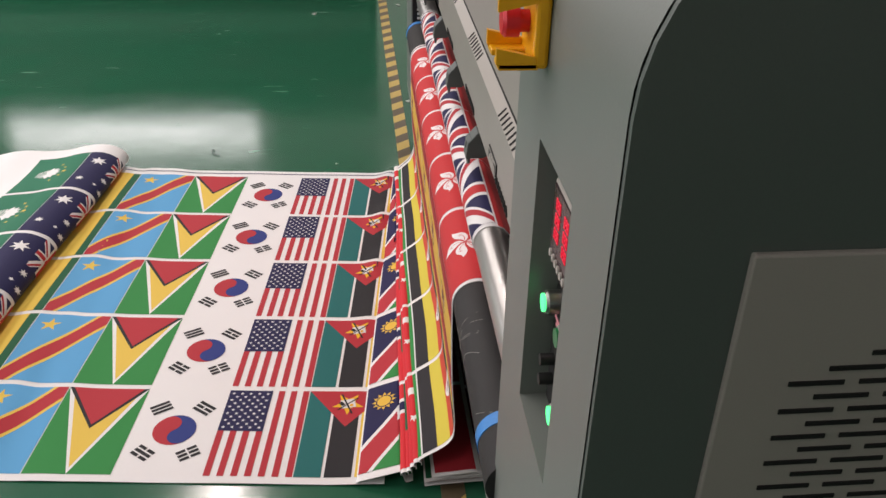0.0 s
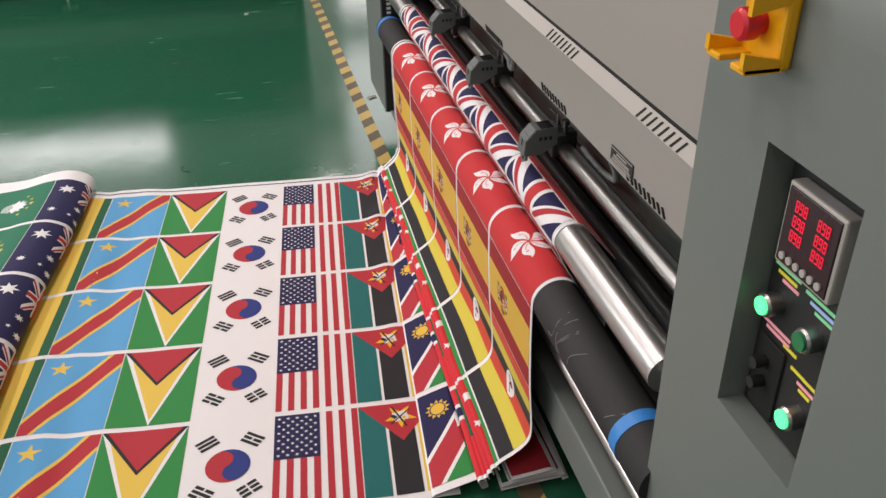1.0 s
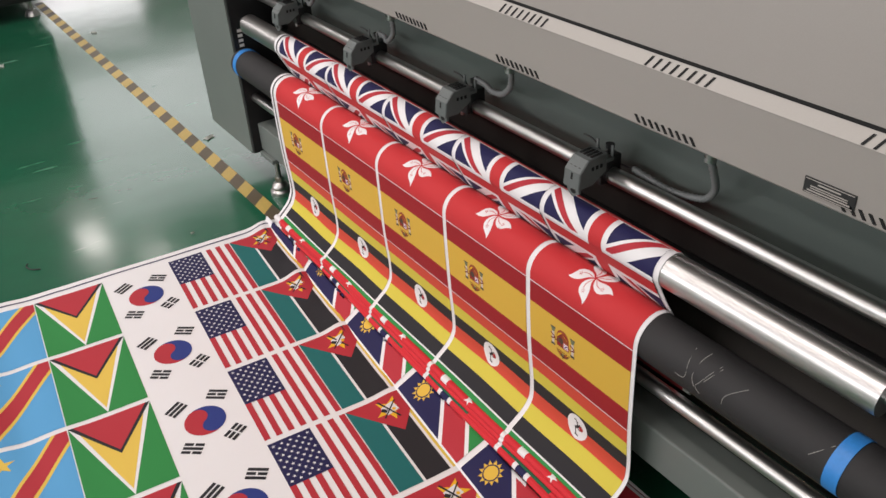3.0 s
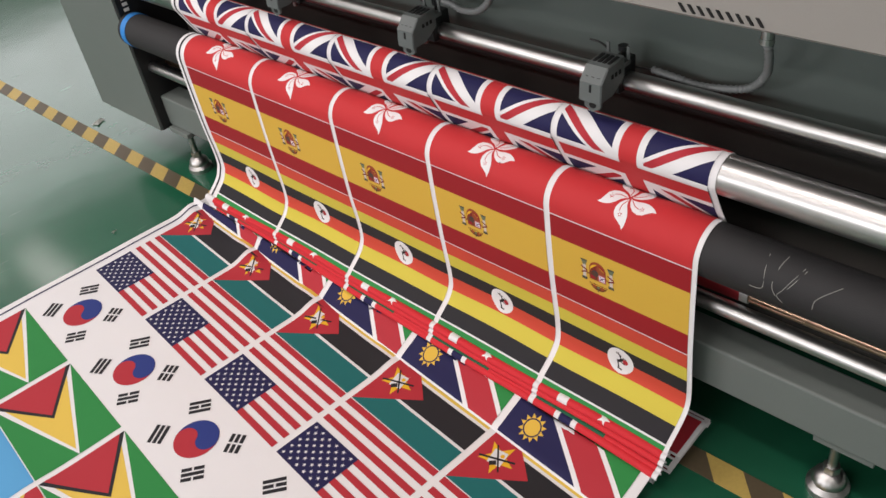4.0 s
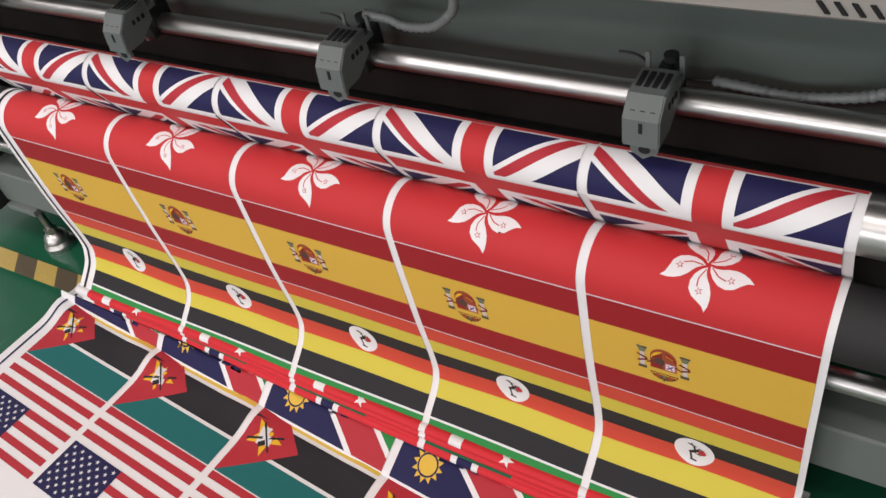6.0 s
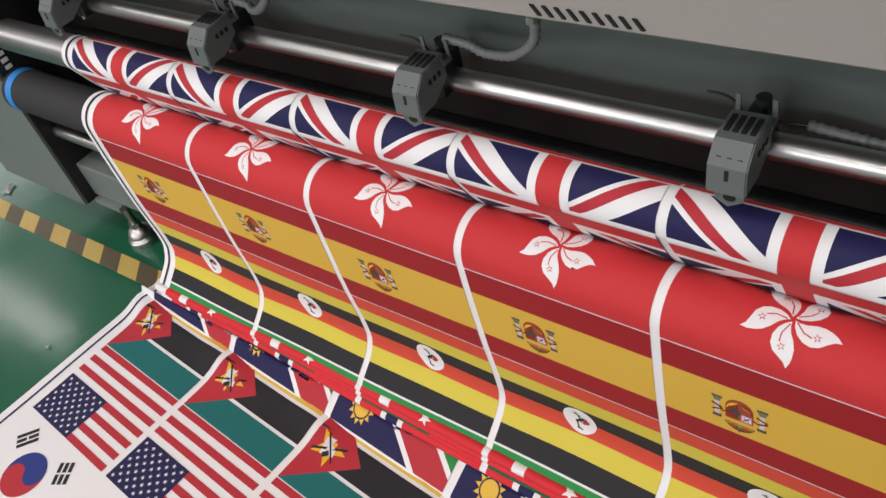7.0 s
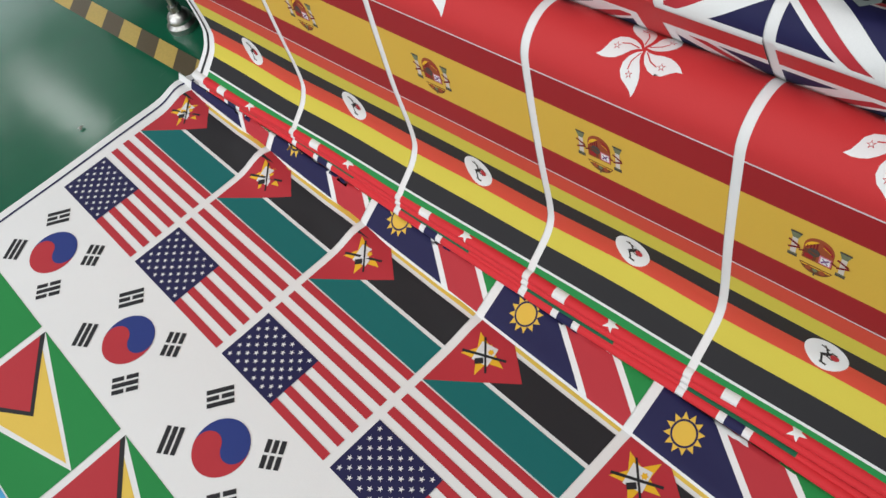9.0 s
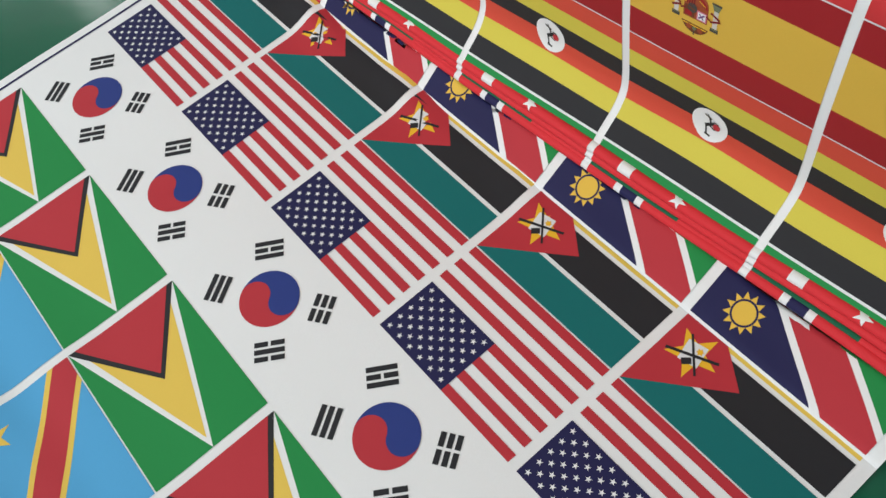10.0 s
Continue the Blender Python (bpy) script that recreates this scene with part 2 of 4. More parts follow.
def window(name, m, w, h):
    """A steel frame with a mullion and a pane, centred on m, facing local -y."""
    f = thing(name, m.translation, "steel-framed factory window with pale panes", "window", kind="structure")
    for x0, x1, z0, z1 in ((-w / 2, w / 2, -h / 2, -h / 2 + 0.04), (-w / 2, w / 2, h / 2 - 0.04, h / 2), (-w / 2, -w / 2 + 0.04, -h / 2 + 0.04, h / 2 - 0.04), (w / 2 - 0.04, w / 2, -h / 2 + 0.04, h / 2 - 0.04), (-0.02, 0.02, -h / 2 + 0.04, h / 2 - 0.04)):
        part("window_frame", boxed(x0, x1, 0.06, 0.12, z0, z1, 0.004, m), PALE, f)
    part("pane", boxed(-w / 2 + 0.03, w / 2 - 0.03, 0.085, 0.09, -h / 2 + 0.03, h / 2 - 0.03, 0, m), PANE, f)


PANE = material("window_pane", srgb(190, 205, 210), rough=0.1, grain=5)
for i, (wx, ww, z0, z1, _) in enumerate(NORTH_WINDOWS):
    window("window_%d" % (i + 1), pose(wx, ROOM_Y1, (z0 + z1) / 2), ww, z1 - z0)
for i, wy in enumerate(WEST_WINDOWS):
    window("window_%d" % (i + 6), pose(ROOM_X0, wy, 2.2, 0, 0, 90), 2.7, 1.8)
for lx, ly, _, ll in LAMP_SPOTS:
    lamp = thing("ceiling_light", (lx, ly, LAMP_Z), "long white fluorescent light hanging from the ceiling", "ceiling light", "ceiling lights")
    part("housing", boxed(lx - 0.2, lx + 0.2, ly - ll / 2 - 0.05, ly + ll / 2 + 0.05, LAMP_Z - 0.08, LAMP_Z, 0.008), CEIL, lamp)
    for dy in (-ll / 3, ll / 3):
        part("hanger", tube(bmesh.new(), (lx, ly + dy, LAMP_Z), (lx, ly + dy, ROOM_H), 0.006, 8), STEEL, lamp)


# ---- floor tape ----
def floor_tape():
    a, b, w = Vector((0.582, -0.30, 0)), Vector((0.522, 4.9, 0)), 0.052
    d = (b - a).normalized()
    n = Vector((d.y, -d.x, 0))
    tape = thing("floor_marking_tape", (a.x, a.y, 0), "worn yellow and black hazard tape stuck on the floor", "tape")
    step, i, s = 0.075, 0, -0.05
    total = (b - a).length
    while s < total:
        bm = bmesh.new()
        slant = 0.045
        e = s + step
        pts = [(max(s, 0), -w / 2), (max(min(e, total), 0), -w / 2), (max(min(e + slant, total), 0), w / 2), (max(min(s + slant, total), 0), w / 2)]
        lo = [bm.verts.new(a + d * p + n * q) for p, q in pts]
        hi = [bm.verts.new(a + d * p + n * q + Vector((0, 0, 0.0012))) for p, q in pts]
        bm.faces.new(hi)
        for k in range(4):
            bm.faces.new((lo[k], lo[(k + 1) % 4], hi[(k + 1) % 4], hi[k]))
        bmesh.ops.recalc_face_normals(bm, faces=bm.faces[:])
        part("stripe", bm, HAZ_K if i % 2 else HAZ_Y, tape)
        s, i = e, i + 1


floor_tape()

# ---- the printing machine ----
FRONT = 0.584         # front of the end cabinets
NEAR0, NEAR1 = -0.890, -0.510
FAR_FRONT, FAR0, FAR1 = 0.59, 1.742, 2.122
machine = thing("textile_printer", (0.9, 0.7, 0), "large grey textile printing machine with fabric rollers and end cabinets", "printer")


def arc(cx, cz, r, a0, a1, n):
    return [(cx + r * math.cos(radians(a0 + (a1 - a0) * i / n)), cz + r * math.sin(radians(a0 + (a1 - a0) * i / n))) for i in range(n + 1)]


def cabinet_outline(front, z0):
    return [(front, z0)] + arc(front + 0.16, 1.176, 0.16, 180, 90, 10) + [(1.5, 1.336), (1.5, z0)]


RECESS = 0.030
PY0, PY1, PZ0, PZ1 = -0.774, -0.634, 0.742, 1.056
near_cabinet = part("end_cabinet", prism(bmesh.new(), cabinet_outline(FRONT, 0.16), NEAR1 - 0.03, NEAR1), GREY_GREEN, machine, "grey-green painted steel end cabinet")
# front skin round the recess of the control panel
bm = bmesh.new()
ys, zs = [NEAR0 + 0.003, PY0, PY1, NEAR1 - 0.03], [0.16, PZ0, PZ1, 1.176]
for i in range(3):
    for k in range(3):
        if (i, k) == (1, 1):
            continue
        f = [bm.verts.new((FRONT, y, z)) for y, z in ((ys[i], zs[k]), (ys[i], zs[k + 1]), (ys[i + 1], zs[k + 1]), (ys[i + 1], zs[k]))]
        bm.faces.new(f)
for (ya, za), (yb, zb) in (((PY0, PZ0), (PY0, PZ1)), ((PY0, PZ1), (PY1, PZ1)), ((PY1, PZ1), (PY1, PZ0)), ((PY1, PZ0), (PY0, PZ0))):
    bm.faces.new([bm.verts.new(c) for c in ((FRONT, ya, za), (FRONT, yb, zb), (FRONT + RECESS + 0.01, yb, zb), (FRONT + RECESS + 0.01, ya, za))])
top = arc(FRONT + 0.16, 1.176, 0.16, 180, 90, 14) + [(1.5, 1.336)]
for (xa, za), (xb, zb) in zip(top, top[1:]):
    bm.faces.new([bm.verts.new(c) for c in ((xa, ys[0], za), (xb, ys[0], zb), (xb, ys[3], zb), (xa, ys[3], za))])
bmesh.ops.remove_doubles(bm, verts=bm.verts[:], dist=1e-5)
bmesh.ops.recalc_face_normals(bm, faces=bm.faces[:])
skin = part("front_skin", bm, GREY_GREEN, near_cabinet, smooth=True)
for f in skin.data.polygons:
    if abs(f.normal.x) > 0.999 or abs(f.normal.y) > 0.99:
        f.use_smooth = False
bm = prism(bmesh.new(), [(x + 0.0, z) for x, z in cabinet_outline(FRONT + 0.001, 0.159)], NEAR0 - 0.004, NEAR0 + 0.002)
part("end_plate", bm, DARK_GREEN, near_cabinet, "dark green end plate")
# cover with vent slots on the end plate
cover_y = NEAR0 - 0.010
part("vent_cover", boxed(0.681, 1.36, cover_y, NEAR0 - 0.003, 0.25, 1.079, 0.002), BEIGE, near_cabinet, "warm grey removable vent cover")
for r in range(18):
    z = 0.990 - r * 0.0135
    x = (0.790, 0.760, 0.731)[r] if r < 3 else 0.729 + (0.025 if r % 2 else 0.0)
    while x < 1.1:
        part("vent_slot", boxed(x, x + 0.044, cover_y - 0.0012, cover_y + 0.002, z, z + 0.0042), VOID, near_cabinet)
        x += 0.056

far_cabinet = part("end_cabinet", prism(bmesh.new(), cabinet_outline(FAR_FRONT, 0.152), FAR0 + 0.012, FAR1), GREY_GREEN, machine, "grey-green painted steel end cabinet")
part("inner_plate", prism(bmesh.new(), cabinet_outline(FAR_FRONT + 0.004, 0.156), FAR0, FAR0 + 0.011), BLACK, far_cabinet, "black painted inner plate")
for i in range(4):
    part("white_mark", boxed(0.61, 0.625, FAR0 - 0.002, FAR0 + 0.001, 0.53 + i * 0.016, 0.539 + i * 0.016), WHITE_MARK, far_cabinet)

# hood: lower fascia with folded lip, then the tall upper cover
HY0, HY1 = -0.505, FAR0
HX = 0.590
lower = part("hood_fascia", prism(bmesh.new(), [(HX, 0.871), (HX, 0.965), (HX + 0.012, 0.984), (HX + 0.05, 0.984), (HX + 0.05, 0.886), (HX + 0.22, 0.886), (HX + 0.22, 0.866), (HX + 0.006, 0.866)], HY0, HY1), BEIGE, machine, "warm grey steel fascia with vent slots")
part("hood_lip", prism(bmesh.new(), [(HX - 0.001, 0.965), (HX + 0.011, 0.9845), (HX + 0.013, 0.9835), (HX + 0.001, 0.964)], HY0, HY1), PALE, lower)
part("hood_seam", boxed(HX + 0.010, HX + 0.05, HY0, HY1, 0.984, 0.990), VOID, machine)
part("hood_cover", prism(bmesh.new(), [(HX + 0.010, 0.990), (HX + 0.06, 1.40), (HX + 0.12, 1.44), (1.5, 1.46), (1.5, 0.990)], HY0, HY1), BEIGE, machine, "tall warm grey hood cover")


def slot_group(y0, z, length, count, parent, lean, x, slope=0.0, high=0.019):
    for i in range(count):
        bm = bmesh.new()
        y = y0 - length * i / (count - 1)
        v = []
        for xx in (-0.0015, 0.001):
            v.append([bm.verts.new((x + xx + slope * dz, y + dy + lean * dz, z + dz)) for dy, dz in ((-0.0021, -high / 2), (0.0021, -high / 2), (0.0021, high / 2), (-0.0021, high / 2))])
        bm.faces.new(v[0])
        for k in range(4):
            bm.faces.new((v[0][k], v[1][k], v[1][(k + 1) % 4], v[0][(k + 1) % 4]))
        bmesh.ops.recalc_face_normals(bm, faces=bm.faces[:])
        part("vent_slot", bm, VOID, parent)


for k in range(7):
    slot_group(-0.351 + 0.347 * k, 0.9735, 0.112, 8, lower, -0.60, HX + 0.0045, 0.63, 0.0135)
    slot_group(-0.341 + 0.347 * k, 0.8800, 0.108, 9, lower, 0.75, HX - 0.0005, 0.0, 0.011)
plate = part("name_plate", boxed(HX - 0.002, HX + 0.001, -0.357, -0.285, 0.879, 0.901, 0.0005), BLACK, lower, "small black rating plate with pale lines of print")
for z, a, b, h in ((0.8993, -0.355, -0.287, 0.0004), (0.8807, -0.355, -0.287, 0.0004), (0.8952, -0.337, -0.305, 0.0009), (0.8905, -0.347, -0.295, 0.0006), (0.8875, -0.347, -0.295, 0.0006), (0.8840, -0.351, -0.291, 0.0008)):
    part("print_line", boxed(HX - 0.0026, HX - 0.0015, a, b, z - h, z + h), PALE, plate)

# body behind the rollers
part("back_panel", prism(bmesh.new(), [(0.748, 0.655), (0.760, 0.886), (0.80, 0.886), (0.80, 0.655)], HY0, HY1), DARK_GREEN, machine, "dark grey-green steel back panel")
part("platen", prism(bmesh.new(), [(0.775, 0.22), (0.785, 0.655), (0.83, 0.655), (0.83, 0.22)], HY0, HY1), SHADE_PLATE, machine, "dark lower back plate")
BEAM0, BEAM1 = 0.620, 0.690
beam = part("base_beam", boxed(BEAM0, BEAM1, HY0, HY1, 0.166, 0.262, 0.004), GREY_GREEN, machine, "grey-green steel base beam")


# unseen box and plate, added to block light leaking under from behind
part("machine_body", boxed(0.835, 1.50, HY0, HY1, 0.20, 1.0, 0.004), DARK_GREEN, machine, "unseen dark green body added to block light from behind")
part("belly_plate", boxed(0.95, 0.96, HY0, HY1, 0.02, 0.20), BLACK, machine, "unseen black plate added to keep light from under the machine")


def levelling_foot(x, y):
    top = part("foot_plate", boxed(x - 0.04, x + 0.05, y - 0.07, y + 0.03, 0.150, 0.1655, 0.002), GREY_GREEN, machine)
    bm = bmesh.new()
    tube(bm, (x, y, 0.05), (x, y, 0.151), 0.009, 14)
    part("screw", bm, STEEL, top, smooth=True)
    bm = bmesh.new()
    tube(bm, (x, y, 0.0), (x, y, 0.014), 0.037, 32)
    tube(bm, (x, y, 0.014), (x, y, 0.022), 0.037, 32, 0.030)
    tube(bm, (x, y, 0.048), (x, y, 0.064), 0.015, 6)
    bmesh.ops.create_uvsphere(bm, u_segments=24, v_segments=10, radius=0.030, matrix=Matrix.Translation((x, y, 0.026)) @ Matrix.Diagonal((1, 1, 0.8, 1)))
    part("pad", bm, CHROME, top, "round chrome levelling pad", smooth=True)


levelling_foot(0.665, -0.285)
levelling_foot(0.647, 1.700)

# rollers and rods, end to end
RX, RZ, RR = 0.617, 0.478, 0.047       # rubber roller
BX, BZ, BR = 0.637, 0.609, 0.032       # polished bar
roller = part("rubber_roller", tube(bmesh.new(), (RX, -0.52, RZ), (RX, FAR0, RZ), RR, 48), RUBBER, machine, "matt black rubber-covered roller", smooth=True)
for y in (-0.425, 1.715):
    part("tape_ring", tube(bmesh.new(), (RX, y - 0.012, RZ), (RX, y + 0.012, RZ), RR + 0.0012, 48), BLUE_TAPE, roller, "blue tape ring", smooth=True)
bar = part("polished_bar", tube(bmesh.new(), (BX, -0.44, BZ), (BX, FAR0 - 0.05, BZ), BR, 64), CHROME, machine, "thick polished steel bar", smooth=True)
part("bar_shaft", tube(bmesh.new(), (BX, -0.52, BZ), (BX, FAR0, BZ), 0.012, 20), STEEL, bar, smooth=True)
part("guide_rail", tube(bmesh.new(), (0.70, -0.52, 0.682), (0.70, FAR0, 0.682), 0.0160, 40), CHROME, machine, "polished steel guide rail", smooth=True)
part("lower_rod", tube(bmesh.new(), (0.632, -0.52, 0.352), (0.632, FAR0, 0.352), 0.0150, 28), CHROME, machine, "thin polished rod", smooth=True)
part("dancer_rod", tube(bmesh.new(), (0.685, -0.52, 0.346), (0.685, FAR0, 0.346), 0.0100, 28), COPPER, machine, "thin coppery rod", smooth=True)
part("rear_rod", tube(bmesh.new(), (0.745, -0.52, 0.55), (0.745, FAR0, 0.55), 0.02, 28), BLACK, machine, "dark rear guide rod", smooth=True)


# chalky scuffs left on the rubber
def scuff(points):
    pts = []
    for y, a in points:
        pts.append((RX + (RR + 0.0002) * math.cos(radians(a)), y, RZ + (RR + 0.0002) * math.sin(radians(a))))
    part("scuff_mark", sweep(pts, 0.00055, 5), CHALK, roller, "pale chalky scuff")


CHALK = material("chalk", srgb(150, 148, 143), rough=0.9, grain=300, vary=0.3)
for pts in (((-0.150, 108), (-0.154, 140), (-0.158, 170), (-0.150, 178), (-0.138, 178)), ((-0.176, 100), (-0.172, 125), (-0.170, 160), (-0.178, 180)), ((-0.205, 112), (-0.196, 140), (-0.186, 165), (-0.180, 178), (-0.190, 190)),
            ((-0.209, 116), (-0.200, 142), (-0.193, 158)), ((-0.262, 122), (-0.246, 142), (-0.234, 160), (-0.233, 178)), ((-0.41, 120), (-0.395, 145), (-0.385, 160))):
    scuff(pts)


# ---- guide brackets on the rail ----
def guide_bracket(y):
    """A slotted plastic block on a clamp, its nose over the polished bar."""
    b = thing("sensor_bracket", (0.66, y, 0.69), "grey slotted plastic sensor block clamped on the polished rail", "bracket", "brackets along the rail")
    bm = bmesh.new()
    outline = [(0.609, 0.674), (0.613, 0.716), (0.636, 0.744), (0.690, 0.746), (0.690, 0.700), (0.650, 0.674)]
    prism(bm, outline, y - 0.021, y + 0.021)
    bmesh.ops.bevel(bm, geom=[e for e in bm.edges if abs(e.verts[0].co.y - e.verts[1].co.y) < 1e-6], offset=0.0016, segments=2, affect="EDGES")
    body = part("block", bm, CAST, b)
    for i in range(3):
        part("slot", boxed(-0.008, 0.008, -0.0028, 0.0028, -0.001, 0.0012, 0, pose(0.627, y - 0.011 + 0.011 * i, 0.7305, 0, -47, 0)), VOID, body)
    for i in range(4):
        part("slot", boxed(-0.016, 0.016, -0.0028, 0.0028, -0.001, 0.0012, 0, pose(0.665, y - 0.0135 + 0.009 * i, 0.7455, 0, -2, 0)), VOID, body)
    for i in range(3):
        part("slot", boxed(0.645 + i * 0.012, 0.651 + i * 0.012, y - 0.0222, y - 0.020, 0.715, 0.724), VOID, body)
    part("slot", boxed(-0.001, 0.001, -0.002, 0.002, -0.008, 0.008, 0, pose(0.6118, y, 0.704, 0, 5, 0)), VOID, body)
    bm = bmesh.new()
    prism(bm, [(-0.0165, 0.003), (0.0165, 0.003), (0.0155, -0.019), (0.002, -0.030), (-0.0145, -0.017)], -0.003, 0.003)
    bmesh.ops.transform(bm, matrix=pose(0.617, y - 0.003, 0.678, 0, 0, 90), verts=bm.verts[:])
    nose = part("nose", bm, CAST, b, "grey pointed nose with a round eye")
    part("eye", tube(bmesh.new(), (0.6132, y - 0.003, 0.665), (0.6208, y - 0.003, 0.665), 0.0066, 18), VOID, nose)
    small = Matrix.Translation((0.618, y, 0.671)) @ Matrix.Diagonal((0.84, 1.0, 0.76, 1.0)) @ Matrix.Translation((-0.618, -y, -0.660))
    for ob in (body, *body.children, nose, *nose.children):
        ob.data.transform(small)
    clamp = part("clamp", boxed(0.672, 0.722, y - 0.014, y + 0.014, 0.668, 0.720, 0.003), BLACK, b, "black steel rail clamp")
    bm = bmesh.new()
    tube(bm, (0.70, y - 0.004, 0.72), (0.70, y - 0.004, 0.746), 0.004, 10)
    tube(bm, (0.70, y - 0.004, 0.745), (0.70, y - 0.004, 0.753), 0.0085, 10)
    part("knob", bm, BLACK, b, "black clamping knob")
    ear = bmesh.new()
    for s in (-1, 1):
        box(ear, 0.690, 0.693, y + s * 0.019 - 0.003, y + s * 0.019 + 0.003, 0.735, 0.758, 0.001)
    box(ear, 0.676, 0.694, y - 0.022, y + 0.022, 0.728, 0.736, 0.001)
    part("ear_plate", ear, CAST, b, "bent grey metal ears")
    bm = sweep([(0.70, y + 0.012, 0.715), (0.695, y + 0.022, 0.742), (0.690, y + 0.034, 0.754), (0.685, y + 0.050, 0.758)], 0.0016, 6)
    part("wire", bm, BLACK, b, smooth=True)
    for ob in b.children:
        if ob.name.startswith(("knob", "ear_plate", "wire")):
            ob.data.transform(Matrix.Translation((0, 0, -0.011)))
    part("stud", tube(bmesh.new(), (0.69, y + 0.028, 0.652), (0.69, y + 0.028, 0.70), 0.006, 10), STEEL, b, smooth=True)


def hose(y, reach):
    """A ribbed hose from a gland under the hood down behind the rail, towards the bracket at y."""
    g = y - reach
    h = thing("cable_hose", (0.66, g, 0.87), "grey ribbed cable hose hanging from the hood", "hose", "hoses under the hood")
    if reach > 0.25:     # the slack one lies behind the rail
        line = [(0.66, g, 0.835), (0.664, g, 0.815), (0.680, g + 0.003, 0.782), (0.702, g + 0.016, 0.745), (0.720, g + 0.05, 0.708), (0.724, g + 0.12, 0.691), (0.722, g + 0.17, 0.695), (0.722, g + 0.212, 0.699)]
    else:
        line = [(0.66, g, 0.835), (0.662, g - 0.001, 0.815), (0.670, g + 0.012, 0.782), (0.680, g + 0.05, 0.752), (0.690, g + 0.55 * reach, 0.740), (0.698, y - 0.05, 0.742), (0.70, y - 0.012, 0.744)]
    bm = sweep(line, 0.0050, 12, 0.0018, 0.0095)
    part("ribbed_tube", bm, HOSE, h, smooth=True)
    if reach > 0.25:
        part("cable", sweep([(0.722, g + 0.205, 0.699), (0.722, g + 0.25, 0.696), (0.722, y - 0.01, 0.700)], 0.0018, 6), BLACK, h, smooth=True)
    bm = bmesh.new()
    tube(bm, (0.66, g, 0.825), (0.66, g, 0.874), 0.0088, 14)
    tube(bm, (0.66, g, 0.838), (0.66, g, 0.850), 0.0108, 6)
    tube(bm, (0.66, g, 0.818), (0.66, g, 0.826), 0.0098, 14)
    part("gland", bm, STEEL, h, "metal cable gland")


for y, reach in ((0.173, 0.256), (0.589, 0.18), (1.0, 0.15), (1.42, 0.16)):
    guide_bracket(y)
    hose(y, reach)

# ---- control panel and emergency stop ----
px = FRONT + RECESS
panel = thing("control_panel", (px, -0.72, PZ0), "recessed black control panel with green lit buttons and red readouts", "control panel")
part("base_plate", boxed(px, px + 0.008, -0.791, -0.642, 0.722, 1.070), BLACK, panel)
display = part("display", boxed(px - 0.017, px + 0.001, -0.769, -0.667, 0.938, 1.043, 0.003), PALE, panel, "square temperature display with grey frame")
part("screen", boxed(px - 0.0185, px - 0.016, -0.764, -0.672, 0.943, 1.038, 0.001), material("dark_screen", srgb(44, 20, 26), rough=0.25), display, "dark maroon screen")
DIGITS = glow("red_digits", (215, 36, 62), 0.55)
for row in range(3):
    for colm in range(2):
        y0, z0 = (-0.699, -0.740)[colm], 1.020 - row * 0.0185 - 0.002 * colm
        for d in range(3):
            bm = bmesh.new()
            y = y0 - d * 0.0075 + 0.0075
            s = 0.0055
            for a, b, c, e in ((-s / 2, s / 2, 0.0055, 0.0068), (-s / 2, s / 2, -0.0006, 0.0006), (-s / 2, s / 2, -0.0068, -0.0055), (-s / 2, -s / 2 + 0.0012, -0.006, 0.006), (s / 2 - 0.0012, s / 2, 0.0 if d % 2 else -0.006, 0.006)):
                box(bm, px - 0.0193, px - 0.0184, y + a, y + b, z0 + c, z0 + e)
            part("digit", bm, DIGITS, display)
for i in range(6):
    part("key", tube(bmesh.new(), (px - 0.0205, -0.684 - i * 0.0135, 0.953), (px - 0.018, -0.684 - i * 0.0135, 0.953), 0.0048, 16), PALE, display)
LIT, UNLIT = glow("lit_green", (40, 235, 130), 2.0), material("green_lens", srgb(10, 120, 70), rough=0.3)
for y, z, mat in ((-0.663, 0.877, LIT), (-0.735, 0.880, UNLIT), (-0.738, 0.773, LIT)):
    bm = bmesh.new()
    tube(bm, (px - 0.014, y, z), (px + 0.001, y, z), 0.0145, 28)
    tube(bm, (px - 0.017, y, z), (px - 0.014, y, z), 0.0125, 28, 0.0145)
    button = part("push_button", bm, STEEL, panel, "round push button with steel ring", smooth=True)
    part("lens", tube(bmesh.new(), (px - 0.0195, y, z), (px - 0.0165, y, z), 0.0108, 24), mat, button, "green lens")
switch = part("toggle_plate", boxed(px - 0.003, px + 0.001, -0.700, -0.650, 0.728, 0.830, 0.002), VOID, panel, "black plate with two small knobs")
for y, z in ((-0.670, 0.800), (-0.672, 0.772)):
    part("knob", tube(bmesh.new(), (px - 0.018, y, z), (px - 0.002, y, z), 0.0075, 16), BLACK, switch, smooth=True)
# printed lines, with a weak emission added to brighten the ink
GREEN_INK_GLOW, YELLOW_INK_GLOW, PINK_INK_GLOW, BLUE_INK_GLOW = (glow(n, c, 0.25) for n, c in (("green_print_glow", (120, 205, 150)), ("yellow_print_glow", (205, 195, 60)), ("pink_print_glow", (225, 150, 160)), ("blue_print_glow", (150, 180, 225))))
